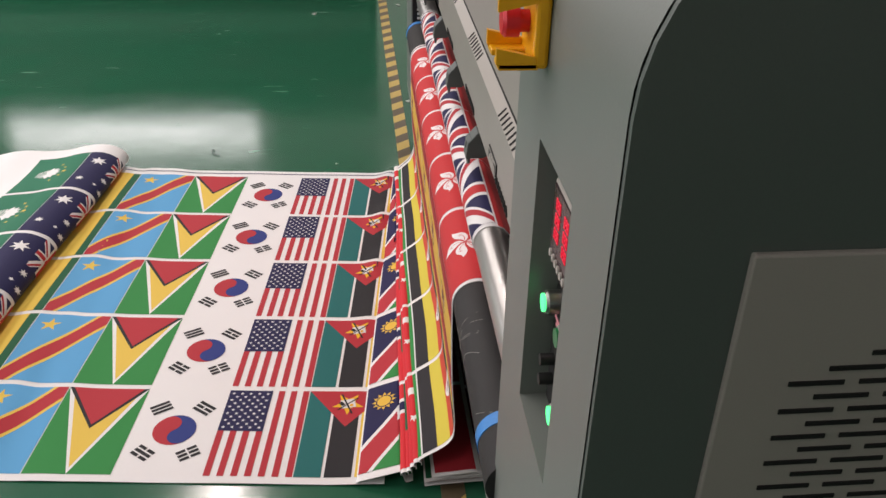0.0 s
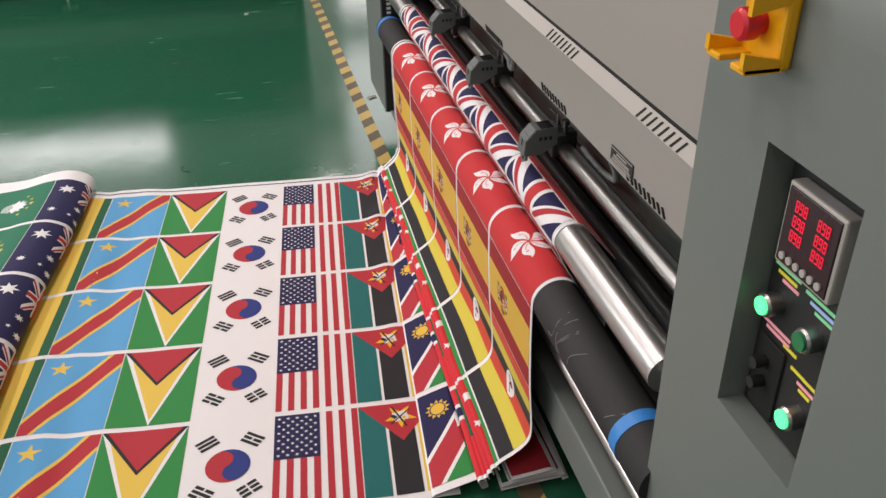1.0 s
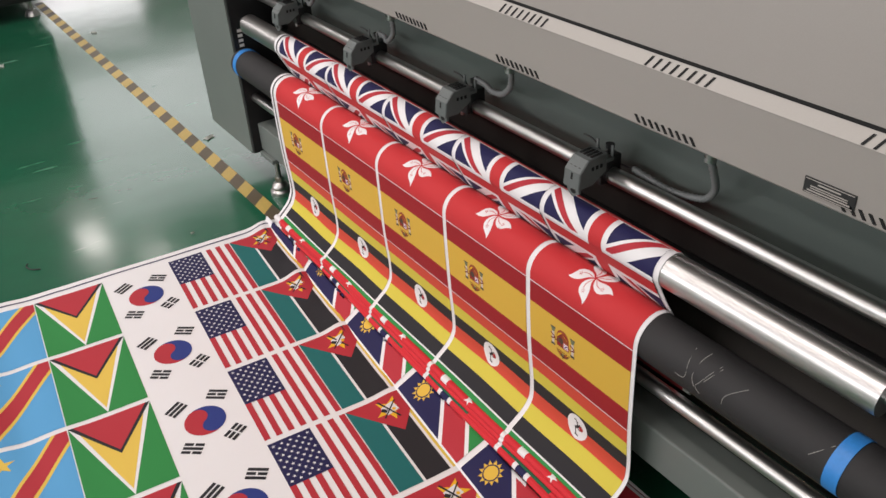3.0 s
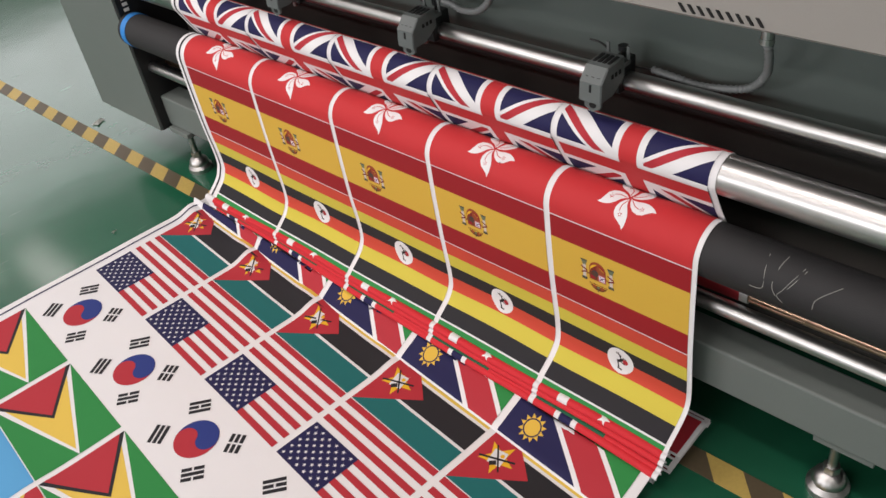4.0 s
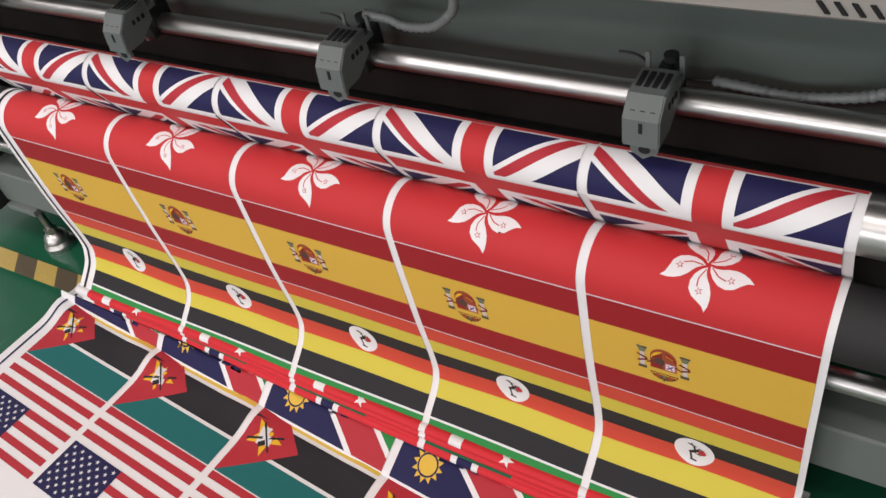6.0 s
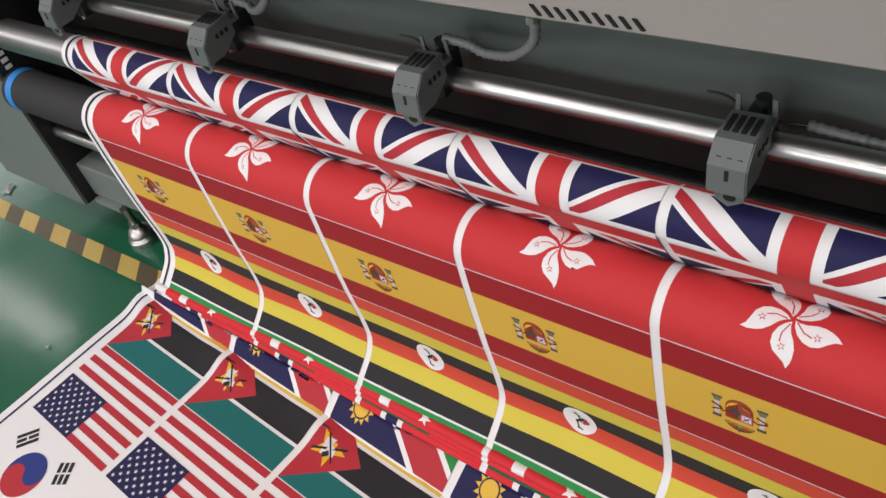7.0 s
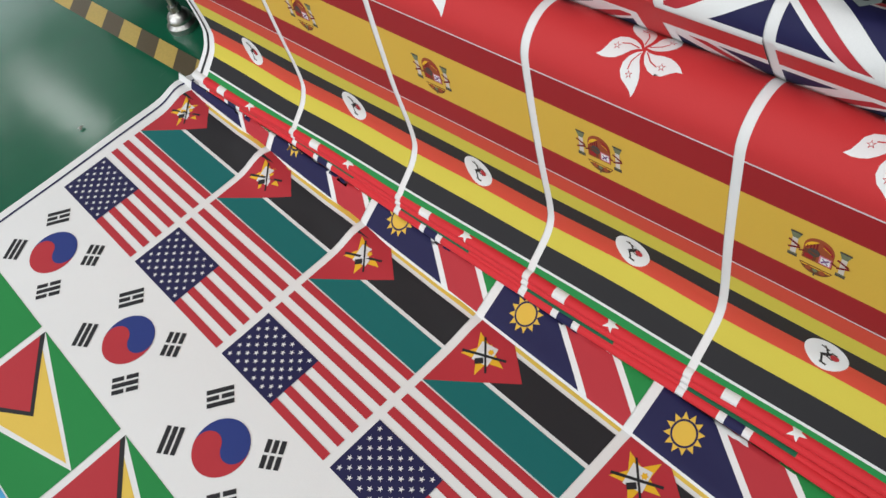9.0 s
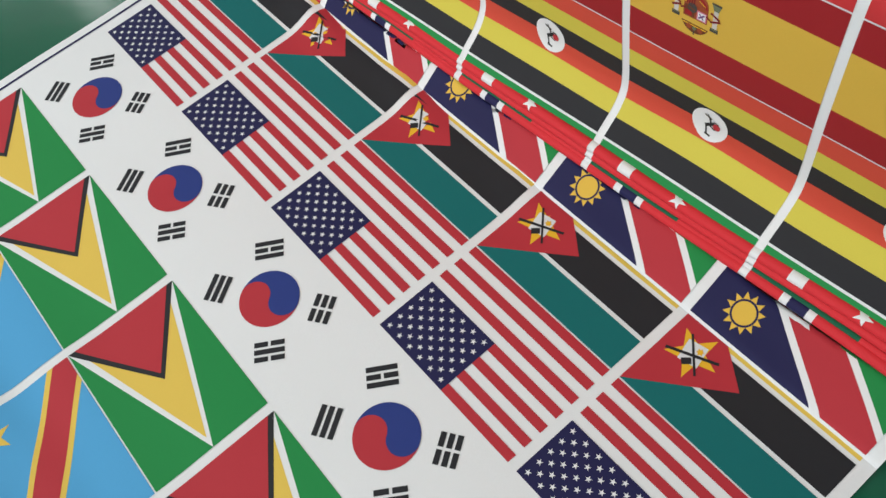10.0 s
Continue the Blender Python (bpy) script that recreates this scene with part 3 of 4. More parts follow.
for y0, y1, z, ink in ((-0.648, -0.695, 0.925, GREEN_INK_GLOW), (-0.655, -0.690, 0.917, YELLOW_INK_GLOW), (-0.665, -0.695, 0.910, PINK_INK_GLOW), (-0.705, -0.770, 0.922, GREEN_INK_GLOW), (-0.715, -0.765, 0.914, BLUE_INK_GLOW), (-0.725, -0.76, 0.907, GREEN_INK_GLOW),
                       (-0.648, -0.700, 0.848, PINK_INK_GLOW), (-0.655, -0.700, 0.841, PINK_INK_GLOW), (-0.69, -0.715, 0.838, YELLOW_INK_GLOW), (-0.71, -0.765, 0.822, YELLOW_INK_GLOW), (-0.725, -0.755, 0.812, PINK_INK_GLOW), (-0.73, -0.750, 0.805, YELLOW_INK_GLOW), (-0.70, -0.725, 1.056, BLUE_INK_GLOW), (-0.705, -0.73, 1.050, BLUE_INK_GLOW)):
    part("print_line", boxed(px - 0.0008, px, y1, y0, z - 0.002, z + 0.002), ink, panel)

shrink = Matrix.Translation((px, -0.712, 0.99)) @ Matrix.Diagonal((1, 0.92, 0.93, 1)) @ Matrix.Translation((-px, 0.718, -0.99))
for ob in (display, *display.children):
    ob.data.transform(shrink)
# the panel's face fits its recess
fit_recess = Matrix.Translation((px, -0.707, 0.899)) @ Matrix.Diagonal((1, 0.915, 0.895, 1)) @ Matrix.Translation((-px, 0.7165, -0.895))
for ob in panel.children_recursive:
    ob.data.transform(fit_recess)

ex, ey, ez = FRONT, -0.612, 1.163
stop = thing("emergency_stop", (ex, ey, ez), "red emergency stop button in a yellow guard on the cabinet", "emergency stop")
bm = bmesh.new()
box(bm, ex - 0.018, ex, ey - 0.042, ey + 0.042, ez - 0.045, ez + 0.045, 0.005)
part("base", bm, YELLOW_PLASTIC, stop, "yellow plastic base")
for s in (-1, 1):
    for q in (-1, 1):
        bm = bmesh.new()
        prism(bm, [(ex - 0.056, ez + q * 0.045), (ex - 0.060, ez + q * 0.037), (ex - 0.060, ez + q * 0.020), (ex - 0.016, ez + q * 0.030), (ex - 0.012, ez + q * 0.045)], ey + s * 0.042 - 0.004 - 0.004 * s, ey + s * 0.042 + 0.004 - 0.004 * s)
        box(bm, ex - 0.058, ex - 0.012, ey + min(s * 0.012, s * 0.042), ey + max(s * 0.012, s * 0.042), ez + q * 0.041 - 0.004, ez + q * 0.041 + 0.004, 0.002)
        part("guard", bm, YELLOW_PLASTIC, stop, "yellow guard horn")
bm = bmesh.new()
tube(bm, (ex - 0.030, ey, ez), (ex - 0.016, ey, ez), 0.013, 20)
tube(bm, (ex - 0.046, ey, ez), (ex - 0.030, ey, ez), 0.0185, 32)
tube(bm, (ex - 0.050, ey, ez), (ex - 0.046, ey, ez), 0.0145, 32, 0.0185)
part("mushroom_button", bm, RED_PLASTIC, stop, "red mushroom button", smooth=True)
for ob in stop.children_recursive:
    ob.data.transform(Matrix.Translation((ex, ey, ez)) @ Matrix.Scale(0.80, 4) @ Matrix.Translation((-ex, -ey, -ez)))

# ---- another machine further off, and litter on the floor ----
other = thing("far_machine", (-0.9, 5.1, 0), "black lower body of another machine standing further off", "machine")
bm = bmesh.new()
box(bm, -2.2, 0.50, 4.56, 5.9, 0.10, 0.95, 0.01)
part("body", bm, BLACK, other)
part("skirt", boxed(-2.15, 0.45, 4.54, 4.565, 0.16, 0.30, 0.004), DARK_GREEN, other)
for x in (0.44, -1.0):
    bm = bmesh.new()
    tube(bm, (x, 4.66, 0.0), (x, 4.66, 0.03), 0.045, 24, 0.03)
    tube(bm, (x, 4.66, 0.03), (x, 4.66, 0.12), 0.012, 12)
    box(bm, x - 0.05, x + 0.05, 4.61, 4.72, 0.095, 0.11, 0.002)
    part("foot", bm, STEEL, other, "steel levelling foot")
curl = tagged(part("thread_scrap", sweep([(-0.192, 1.795, 0.003), (-0.199, 1.780, 0.006), (-0.195, 1.763, 0.004), (-0.182, 1.747, 0.003), (-0.165, 1.740, 0.003)], 0.0018, 6), BLACK), "short curl of dark thread lying on the floor", "scrap")
for at, size, turn in (((0.615, 2.315), 0.05, 20), ((0.108, 3.83), 0.05, 70), ((0.628, 4.04), 0.03, 130), ((0.293, 1.634), 0.012, 10)):
    rnd = random.Random(int(at[0] * 1000))
    bm = bmesh.new()
    pts = [(math.cos(2 * math.pi * i / 9) * size * rnd.uniform(0.25, 1), math.sin(2 * math.pi * i / 9) * size * 0.5 * rnd.uniform(0.25, 1)) for i in range(9)]
    mid = bm.verts.new((0, 0, 0.008))
    ring = [bm.verts.new((x, y, 0.001 + 0.004 * rnd.random())) for x, y in pts]
    for i in range(9):
        bm.faces.new((mid, ring[i], ring[(i + 1) % 9]))
    bmesh.ops.solidify(bm, geom=bm.faces[:], thickness=0.0006)
    bmesh.ops.transform(bm, matrix=pose(at[0], at[1], 0.001, 0, 0, turn), verts=bm.verts[:])
    tagged(part("paper_scrap", bm, WHITE_MARK), "small crumpled white paper scrap on the floor", "scrap", "scraps on the floor")


# ---- the printed fabric ----
PITCH = 0.305         # one row of flags across the fabric
COLUMN = 0.1975       # one column along it
FL, FH = 0.2884, 0.195
LIE_X = 0.034         # where the fabric's corner lies
SKEW = radians(5.0)   # the fabric on the floor lies askew to the machine
V0, V1 = -0.010, 1.572


def on_floor(u, v, z):
    return Vector((LIE_X + u * math.cos(SKEW) + v * math.sin(SKEW), -u * math.sin(SKEW) + v * math.cos(SKEW), z))


def rect(s0, t0, s1, t1):
    return [(s0, t0), (s1, t0), (s1, t1), (s0, t1)]


def disc(cx, cy, r, n=28, a0=0.0, a1=360.0):
    full = a1 - a0 >= 360
    k = n if full else n + 1
    return [(cx + r * math.cos(radians(a0 + (a1 - a0) * i / n)), cy + r * math.sin(radians(a0 + (a1 - a0) * i / n))) for i in range(k)]


def star(cx, cy, r, n=5, inner=0.382, rot=-90.0):
    return [(cx + (r if i % 2 == 0 else r * inner) * math.cos(radians(rot + 180 * i / n)), cy + (r if i % 2 == 0 else r * inner) * math.sin(radians(rot + 180 * i / n))) for i in range(2 * n)]


def turned(poly, cx, cy, deg):
    c, s = math.cos(radians(deg)), math.sin(radians(deg))
    return [(cx + x * c - y * s, cy + x * s + y * c) for x, y in poly]


def band(a, b, w):
    """A straight band of width w from a to b."""
    d = Vector((b[0] - a[0], b[1] - a[1])).normalized() * (w / 2)
    return [(a[0] - d.y, a[1] + d.x), (b[0] - d.y, b[1] + d.x), (b[0] + d.y, b[1] - d.x), (a[0] + d.y, a[1] - d.x)]


def clipped(poly, s0, t0, s1, t1):
    for axis, bound, sign in ((0, s0, 1), (0, s1, -1), (1, t0, 1), (1, t1, -1)):
        out = []
        for i, p in enumerate(poly):
            q = poly[(i + 1) % len(poly)]
            dp, dq = sign * (p[axis] - bound), sign * (q[axis] - bound)
            if dp >= 0:
                out.append(p)
            if (dp >= 0) != (dq >= 0):
                f = dp / (dp - dq)
                out.append((p[0] + f * (q[0] - p[0]), p[1] + f * (q[1] - p[1])))
        poly = out
        if not poly:
            return []
    return poly


# Each flag: a list of (layer, colour, outline), s from the hoist to the fly, t from the top edge down.
def flag_stripes():
    h = FH / 13
    out = [(0, "red", rect(0, 2 * i * h, FL, (2 * i + 1) * h)) for i in range(7)]
    out.append((1, "navy", rect(0, 0, 0.504 * FL, 7 * h)))
    for r in range(9):
        for c in range(6 if r % 2 == 0 else 5):
            out.append((2, "white", star(0.504 * FL * (1 + 2 * c + r % 2) / 12, 7 * h * (r + 1) / 10, 0.0052, rot=180)))
    return out


def flag_circle():
    cx, cy, r = FL / 2, FH / 2, FH * 0.255
    tilt = 33.7
    out = [(0, "red", disc(cx, cy, r, 48)), (1, "blue", turned(disc(0, 0, r, 36, 0, 180), cx, cy, tilt))]
    out.append((2, "red", turned(disc(-r / 2, 0, r / 2, 28), cx, cy, tilt)))
    out.append((2, "blue", turned(disc(r / 2, 0, r / 2, 28), cx, cy, tilt)))
    for dx, dy, broken in ((-1, -1, (0, 0, 0)), (1, 1, (1, 1, 1)), (1, -1, (1, 0, 1)), (-1, 1, (0, 1, 0))):
        deg = math.degrees(math.atan2(dy * 2, dx * 3))
        px, py = cx + dx * FL * 0.262, cy + dy * FH * 0.262
        for i, b in enumerate(broken):
            o = (i - 1) * 0.0125
            w, l = 0.0085, 0.048
            for a, e in (((-l / 2, -0.0022), (0.0022, l / 2)) if b else ((-l / 2, l / 2),)):
                out.append((0, "black", turned(rect(o - w / 2, a, o + w / 2, e), px, py, deg)))
    return out


def flag_arrow():
    g = 0.0
    return [(0, "green", rect(0, 0, FL, FH)), (1, "white", [(g, 0), (FL, FH / 2), (g, FH)]), (2, "yellow", [(g, 0.012), (FL * 0.935, FH / 2), (g, FH - 0.012)]),
            (3, "black", [(g, 0), (FL * 0.5, FH / 2), (g, FH)]), (4, "red", [(g, 0.011), (FL * 0.455, FH / 2), (g, FH - 0.011)])]


def flag_diagonal():
    a, b = (-0.1 * FL, FH * 1.1), (FL * 1.1, -0.1 * FH)
    return [(0, "sky", rect(0, 0, FL, FH)), (1, "yellow", clipped(band(a, b, 0.060), 0, 0, FL, FH)), (2, "red", clipped(band(a, b, 0.042), 0, 0, FL, FH)),
            (1, "yellow", star(FL * 0.17, FH * 0.24, 0.030, rot=180))]


def flag_bands():
    return [(0, "green", rect(0, 0, FL, 0.098)), (0, "yellow", rect(0, 0.098, FL, 0.169)), (0, "deep", rect(0, 0.169, FL, FH))]


def flag_emblem():
    h = FH
    out = [(0, "teal", rect(0, 0, FL, 0.305 * h)), (0, "black", rect(0, 0.340 * h, FL, 0.650 * h)), (0, "yellow", rect(0, 0.685 * h, FL, h)),
           (1, "red", [(0, 0), (0.442 * FL, h / 2), (0, h)])]
    cx, cy = 0.160 * FL, h / 2
    out += [(2, "gold", star(cx, cy, 0.040, 5, 0.42, rot=0)), (3, "off", turned(rect(-0.015, -0.017, 0.015, 0.017), cx, cy, 12)),
            (4, "black", band((cx - 0.034, cy - 0.018), (cx + 0.036, cy + 0.012), 0.0045)), (5, "black", band((cx - 0.020, cy + 0.022), (cx + 0.024, cy - 0.024), 0.0034)),
            (6, "black", band((cx - 0.004, cy - 0.020), (cx + 0.006, cy - 0.010), 0.010)), (5, "gold", star(cx + 0.006, cy + 0.008, 0.006, 6, 0.6))]
    return out


def flag_sun():
    out = [(0, "navy", rect(0, 0, FL, FH)), (1, "green", [(FL, 0.0), (FL, FH), (0.0, FH)])]
    a, b = (-0.2 * FL, FH * 1.2), (FL * 1.2, -0.2 * FH)
    side = Vector((FH, FL)).normalized() * 0.0115
    a, b = (a[0] - side.x, a[1] - side.y), (b[0] - side.x, b[1] - side.y)
    out += [(2, "white", clipped(band(a, b, 0.073), 0, 0, FL, FH)), (3, "red", clipped(band(a, b, 0.054), 0, 0, FL, FH))]
    cx, cy = FL * 0.205, FH * 0.215
    out += [(1, "sun", star(cx, cy, 0.0295, 12, 0.66)), (2, "navy", disc(cx, cy, 0.0195)), (3, "sun", disc(cx, cy, 0.0165))]
    return out


def flag_six():
    h = FH / 6
    out = [(0, c, rect(0, i * h, FL, (i + 1) * h)) for i, c in enumerate(("black", "uyellow", "orange", "black", "uyellow", "orange"))]
    cx, cy = FL / 2, FH / 2
    out.append((1, "white", disc(cx, cy, 0.0300, 30)))
    # the badge inside the disc, as a plain abstract mark
    out += [(2, "black", band((cx - 0.003, cy - 0.021), (cx - 0.006, cy - 0.002), 0.0030)), (3, "black", band((cx - 0.007, cy - 0.004), (cx + 0.008, cy + 0.006), 0.0060)),
            (4, "black", band((cx + 0.002, cy + 0.003), (cx - 0.001, cy + 0.014), 0.0030)), (5, "slate", band((cx - 0.009, cy + 0.018), (cx + 0.003, cy + 0.013), 0.0026)), (6, "slate", band((cx - 0.001, cy + 0.013), (cx - 0.004, cy + 0.021), 0.0018)),
            (4, "red", disc(cx + 0.0115, cy + 0.001, 0.0062, 14)), (5, "slate", band((cx + 0.006, cy + 0.010), (cx + 0.014, cy + 0.008), 0.0022)), (3, "slate", band((cx - 0.006, cy - 0.019), (cx + 0.004, cy - 0.021), 0.0034)), (5, "black", band((cx + 0.001, cy - 0.002), (cx + 0.010, cy - 0.006), 0.0022))]
    return out


def flag_three():
    out = [(0, "sred", rect(0, 0, FL, FH / 4)), (0, "syellow", rect(0, FH / 4, FL, FH * 3 / 4)), (0, "sred", rect(0, FH * 3 / 4, FL, FH))]
    cx, cy = FL * 0.355, FH / 2
    badge = []
    for k in (-1, 1):
        px = k * 0.0345
        badge += [(1, "stone", rect(px - 0.0040, -0.018, px + 0.0040, 0.022)), (2, "sage", [(px - 0.0040, 0.014), (px + 0.0040, 0.014), (px + 0.0085, 0.026), (px - 0.0085, 0.026)]),
                  (3, "slate", rect(px - 0.0085, 0.0245, px + 0.0085, 0.0275)), (2, "slate", rect(px - 0.0070, -0.025, px + 0.0070, -0.018)), (3, "sage", rect(px - 0.0055, -0.0205, px + 0.0055, -0.0185)),
                  (4, "maroon", band((px - 0.0085, 0.008), (px + 0.0075, 0.001), 0.0034)), (5, "maroon", band((px - 0.0075, -0.008), (px + 0.0090, -0.001), 0.0034)),
                  (6, "maroon", band((px - k * 0.008, -0.006), (px - k * 0.016, -0.002), 0.0026))]
    badge += [(1, "rust", rect(-0.0215, -0.018, 0.0215, 0.010)), (1, "rust", disc(0.0, 0.010, 0.0215, 20, 0, 180)),
              (2, "gold", disc(-0.0015, 0.006, 0.0185, 10, 90, 180)), (2, "sred", disc(0.0015, 0.006, 0.0185, 10, 0, 90)), (3, "rust", band((0.004, 0.008), (0.016, 0.010), 0.0022)), (3, "gold", band((0.0045, 0.019), (0.0165, 0.012), 0.0012)),
              (2, "pink", rect(0.0025, -0.016, 0.0200, 0.001)), (3, "white", rect(0.0045, -0.014, 0.0180, -0.001)), (4, "plum", band((0.006, -0.012), (0.0165, -0.003), 0.0030)), (5, "plum", band((0.007, -0.003), (0.0155, -0.012), 0.0022)),
              (2, "brown", rect(-0.0195, -0.016, -0.0015, 0.0035)), (3, "slate", disc(-0.006, 0.001, 0.0085, 12)), (4, "brown", band((-0.013, 0.002), (-0.001, -0.002), 0.0026)), (3, "sred", rect(-0.0180, -0.0145, -0.006, -0.006)),
              (1, "brown", disc(0.001, -0.019, 0.0255, 18, 200, 340)), (2, "gold", band((-0.020, -0.0305), (0.022, -0.0305), 0.0022)), (3, "rust", disc(-0.009, -0.0345, 0.0048, 10)), (3, "rust", disc(0.011, -0.0345, 0.0048, 10)), (3, "sage", disc(0.001, -0.0350, 0.0036, 10)), (4, "slate", rect(-0.0005, -0.047, 0.0020, -0.040))]
    for i in range(4):
        badge.append((3, "maroon", rect(-0.0172 + i * 0.0042, 0.0065, -0.0150 + i * 0.0042, 0.012 + 0.0030 * i)))
    return out + [(a, c, [(cx + 0.84 * x, cy + 0.9 * y) for x, y in p]) for a, c, p in badge]


def flag_petals():
    out = [(0, "hkred", rect(0, 0, FL, FH))]
    cx, cy = FL / 2 + 0.001, FH / 2 - 0.018
    r = 0.064
    left = [(0.004, 0.0), (0.009, -0.009), (0.018, -0.017), (0.030, -0.022), (0.043, -0.022), (0.054, -0.016), (0.062, -0.005), (0.069, 0.003), (0.078, 0.007)]
    right = [(0.067, 0.012), (0.056, 0.014), (0.045, 0.014), (0.033, 0.010), (0.021, 0.003), (0.011, 0.000)]
    for k in range(5):
        deg = 128 + 72 * k
        out.append((1, "white", turned([(0.74 * x, 0.74 * y) for x, y in left + right], cx, cy, deg)))
        out.append((2, "hkred", turned(star(0.033, -0.004, 0.0052), cx, cy, deg)))
        out.append((3, "white", turned(star(0.033, -0.004, 0.0032), cx, cy, deg)))
        out.append((2, "hkred", turned(band((0.006, -0.001), (0.018, -0.007), 0.0014), cx, cy, deg)))
        out.append((2, "hkred", turned(band((0.018, -0.007), (0.028, -0.0072), 0.0014), cx, cy, deg)))
    return out


def cross_flag(L, H):
    out = [(0, "navy", rect(0, 0, L, H))]
    w = H / 5
    for layer, a, b in ((1, (-0.2 * L, -0.2 * H), (1.2 * L, 1.2 * H)), (2, (-0.2 * L, 1.2 * H), (1.2 * L, -0.2 * H))):
        out.append((layer, "white", clipped(band(a, b, w), 0, 0, L, H)))
    for a, b, s in (((0, 0), (L / 2, H / 2), 1), ((L, H), (L / 2, H / 2), 1), ((0, H), (L / 2, H / 2), 1), ((L, 0), (L / 2, H / 2), 1)):
        d = Vector((b[0] - a[0], b[1] - a[1])).normalized()
        n = Vector((-d.y, d.x)) * (w / 6)
        a2, b2 = Vector(a) - d * 0.05 + n, Vector(b) + n
        out.append((3, "red", clipped(band(a2, b2, w / 3), 0, 0, L, H)))
    out += [(4, "white", rect(L / 2 - w * 0.77, 0, L / 2 + w * 0.77, H)), (5, "white", rect(0, H / 2 - w * 0.77, L, H / 2 + w * 0.77)),
            (6, "hkred", rect(L / 2 - w * 0.44, 0, L / 2 + w * 0.44, H)), (7, "hkred", rect(0, H / 2 - w * 0.45, L, H / 2 + w * 0.45))]
    return out


def flag_crosses():
    return cross_flag(FL, FH)


def flag_southern():
    out = [(0, "navy", rect(0, 0, FL, FH))]
    out += [(l + 1, c, p) for l, c, p in cross_flag(FL / 2, FH / 2)]
    for x, y, r, n in ((0.25, 0.75, 0.030, 7), (0.75, 0.83, 0.015, 7), (0.63, 0.45, 0.015, 7), (0.75, 0.17, 0.015, 7), (0.87, 0.37, 0.015, 7), (0.80, 0.54, 0.008, 5)):
        out.append((1, "white", star(FL * x, FH * y, r, n, 0.45)))
    return out


def flag_lotus():
    out = [(0, "macau", rect(0, 0, FL, FH))]
    cx, cy = FL / 2, FH * 0.56
    for k in range(-3, 4):
        out.append((1 + k % 2, "white", turned([(0, -0.006), (0.018, -0.013), (0.040, -0.004), (0.046, 0.0), (0.040, 0.004), (0.018, 0.013), (0, 0.006)], cx, cy, -90 + k * 27)))
    for k in range(4):
        out.append((1, "white", band((cx - 0.034 + 0.004 * k, cy + 0.012 + 0.008 * k), (cx + 0.034 - 0.004 * k, cy + 0.012 + 0.008 * k), 0.004)))
    for k in range(-2, 3):
        out.append((1, "yellow", star(cx + 0.032 * k, cy - 0.060 + 0.007 * k * k, 0.012 if k == 0 else 0.008)))
    return out


def split(poly, axis, step):
    lo, hi = min(p[axis] for p in poly), max(p[axis] for p in poly)
    k0, k1 = math.floor(lo / step + 1e-6), math.ceil(hi / step - 1e-6)
    if k1 - k0 <= 1:
        return [poly]
    big, out = 1e3, []
    for k in range(k0, k1):
        b = (k * step, -big, (k + 1) * step, big) if axis == 0 else (-big, k * step, big, (k + 1) * step)
        c = clipped(poly, *b)
        if len(c) >= 3:
            out.append(c)
    return out


def print_mesh(name, shapes, surface, du, dv, parent, label=""):
    """A flat print of layered outlines in (u, v), laid on a curved surface(u, v) -> place, normal."""
    verts, faces, mats, found, colours = [], [], [], {}, []
    for layer, colour, outline in shapes:
        if len(outline) < 3:
            continue
        if colour not in colours:
            colours.append(colour)
        loops = [[Vector((p[0], p[1], 0)) for p in outline]]
        tris = [outline] if len(outline) <= 4 else [[outline[i] for i in t] for t in geometry.tessellate_polygon(loops)]
        for tri in tris:
            for strip in split(tri, 0, du):
                for cell in split(strip, 1, dv):
                    face = []
                    for u, v in cell:
                        key = (round(u, 5), round(v, 5), layer)
                        if key not in found:
                            p, n = surface(u, v)
                            found[key] = len(verts)
                            verts.append(p + n * (0.0007 + 0.0002 * layer))
                        if found[key] not in face:
                            face.append(found[key])
                    if len(face) >= 3:
                        a, b, c = (verts[i] for i in face[:3])
                        if (b - a).cross(c - a).dot(surface(*cell[0])[1]) < 0:
                            face.reverse()
                        faces.append(face)
                        mats.append(colours.index(colour))
    me = bpy.data.meshes.new(name)
    me.from_pydata([tuple(v) for v in verts], [], faces)
    for c in colours:
        me.materials.append(CLOTH[c])
    me.polygons.foreach_set("material_index", mats)
    me.polygons.foreach_set("use_smooth", [True] * len(faces))
    me.update()
    ob = new(name, me)
    ob.parent = parent
    ob.matrix_parent_inverse = parent.matrix_world.inverted()
    if label:
        ob["label"] = label
    return ob


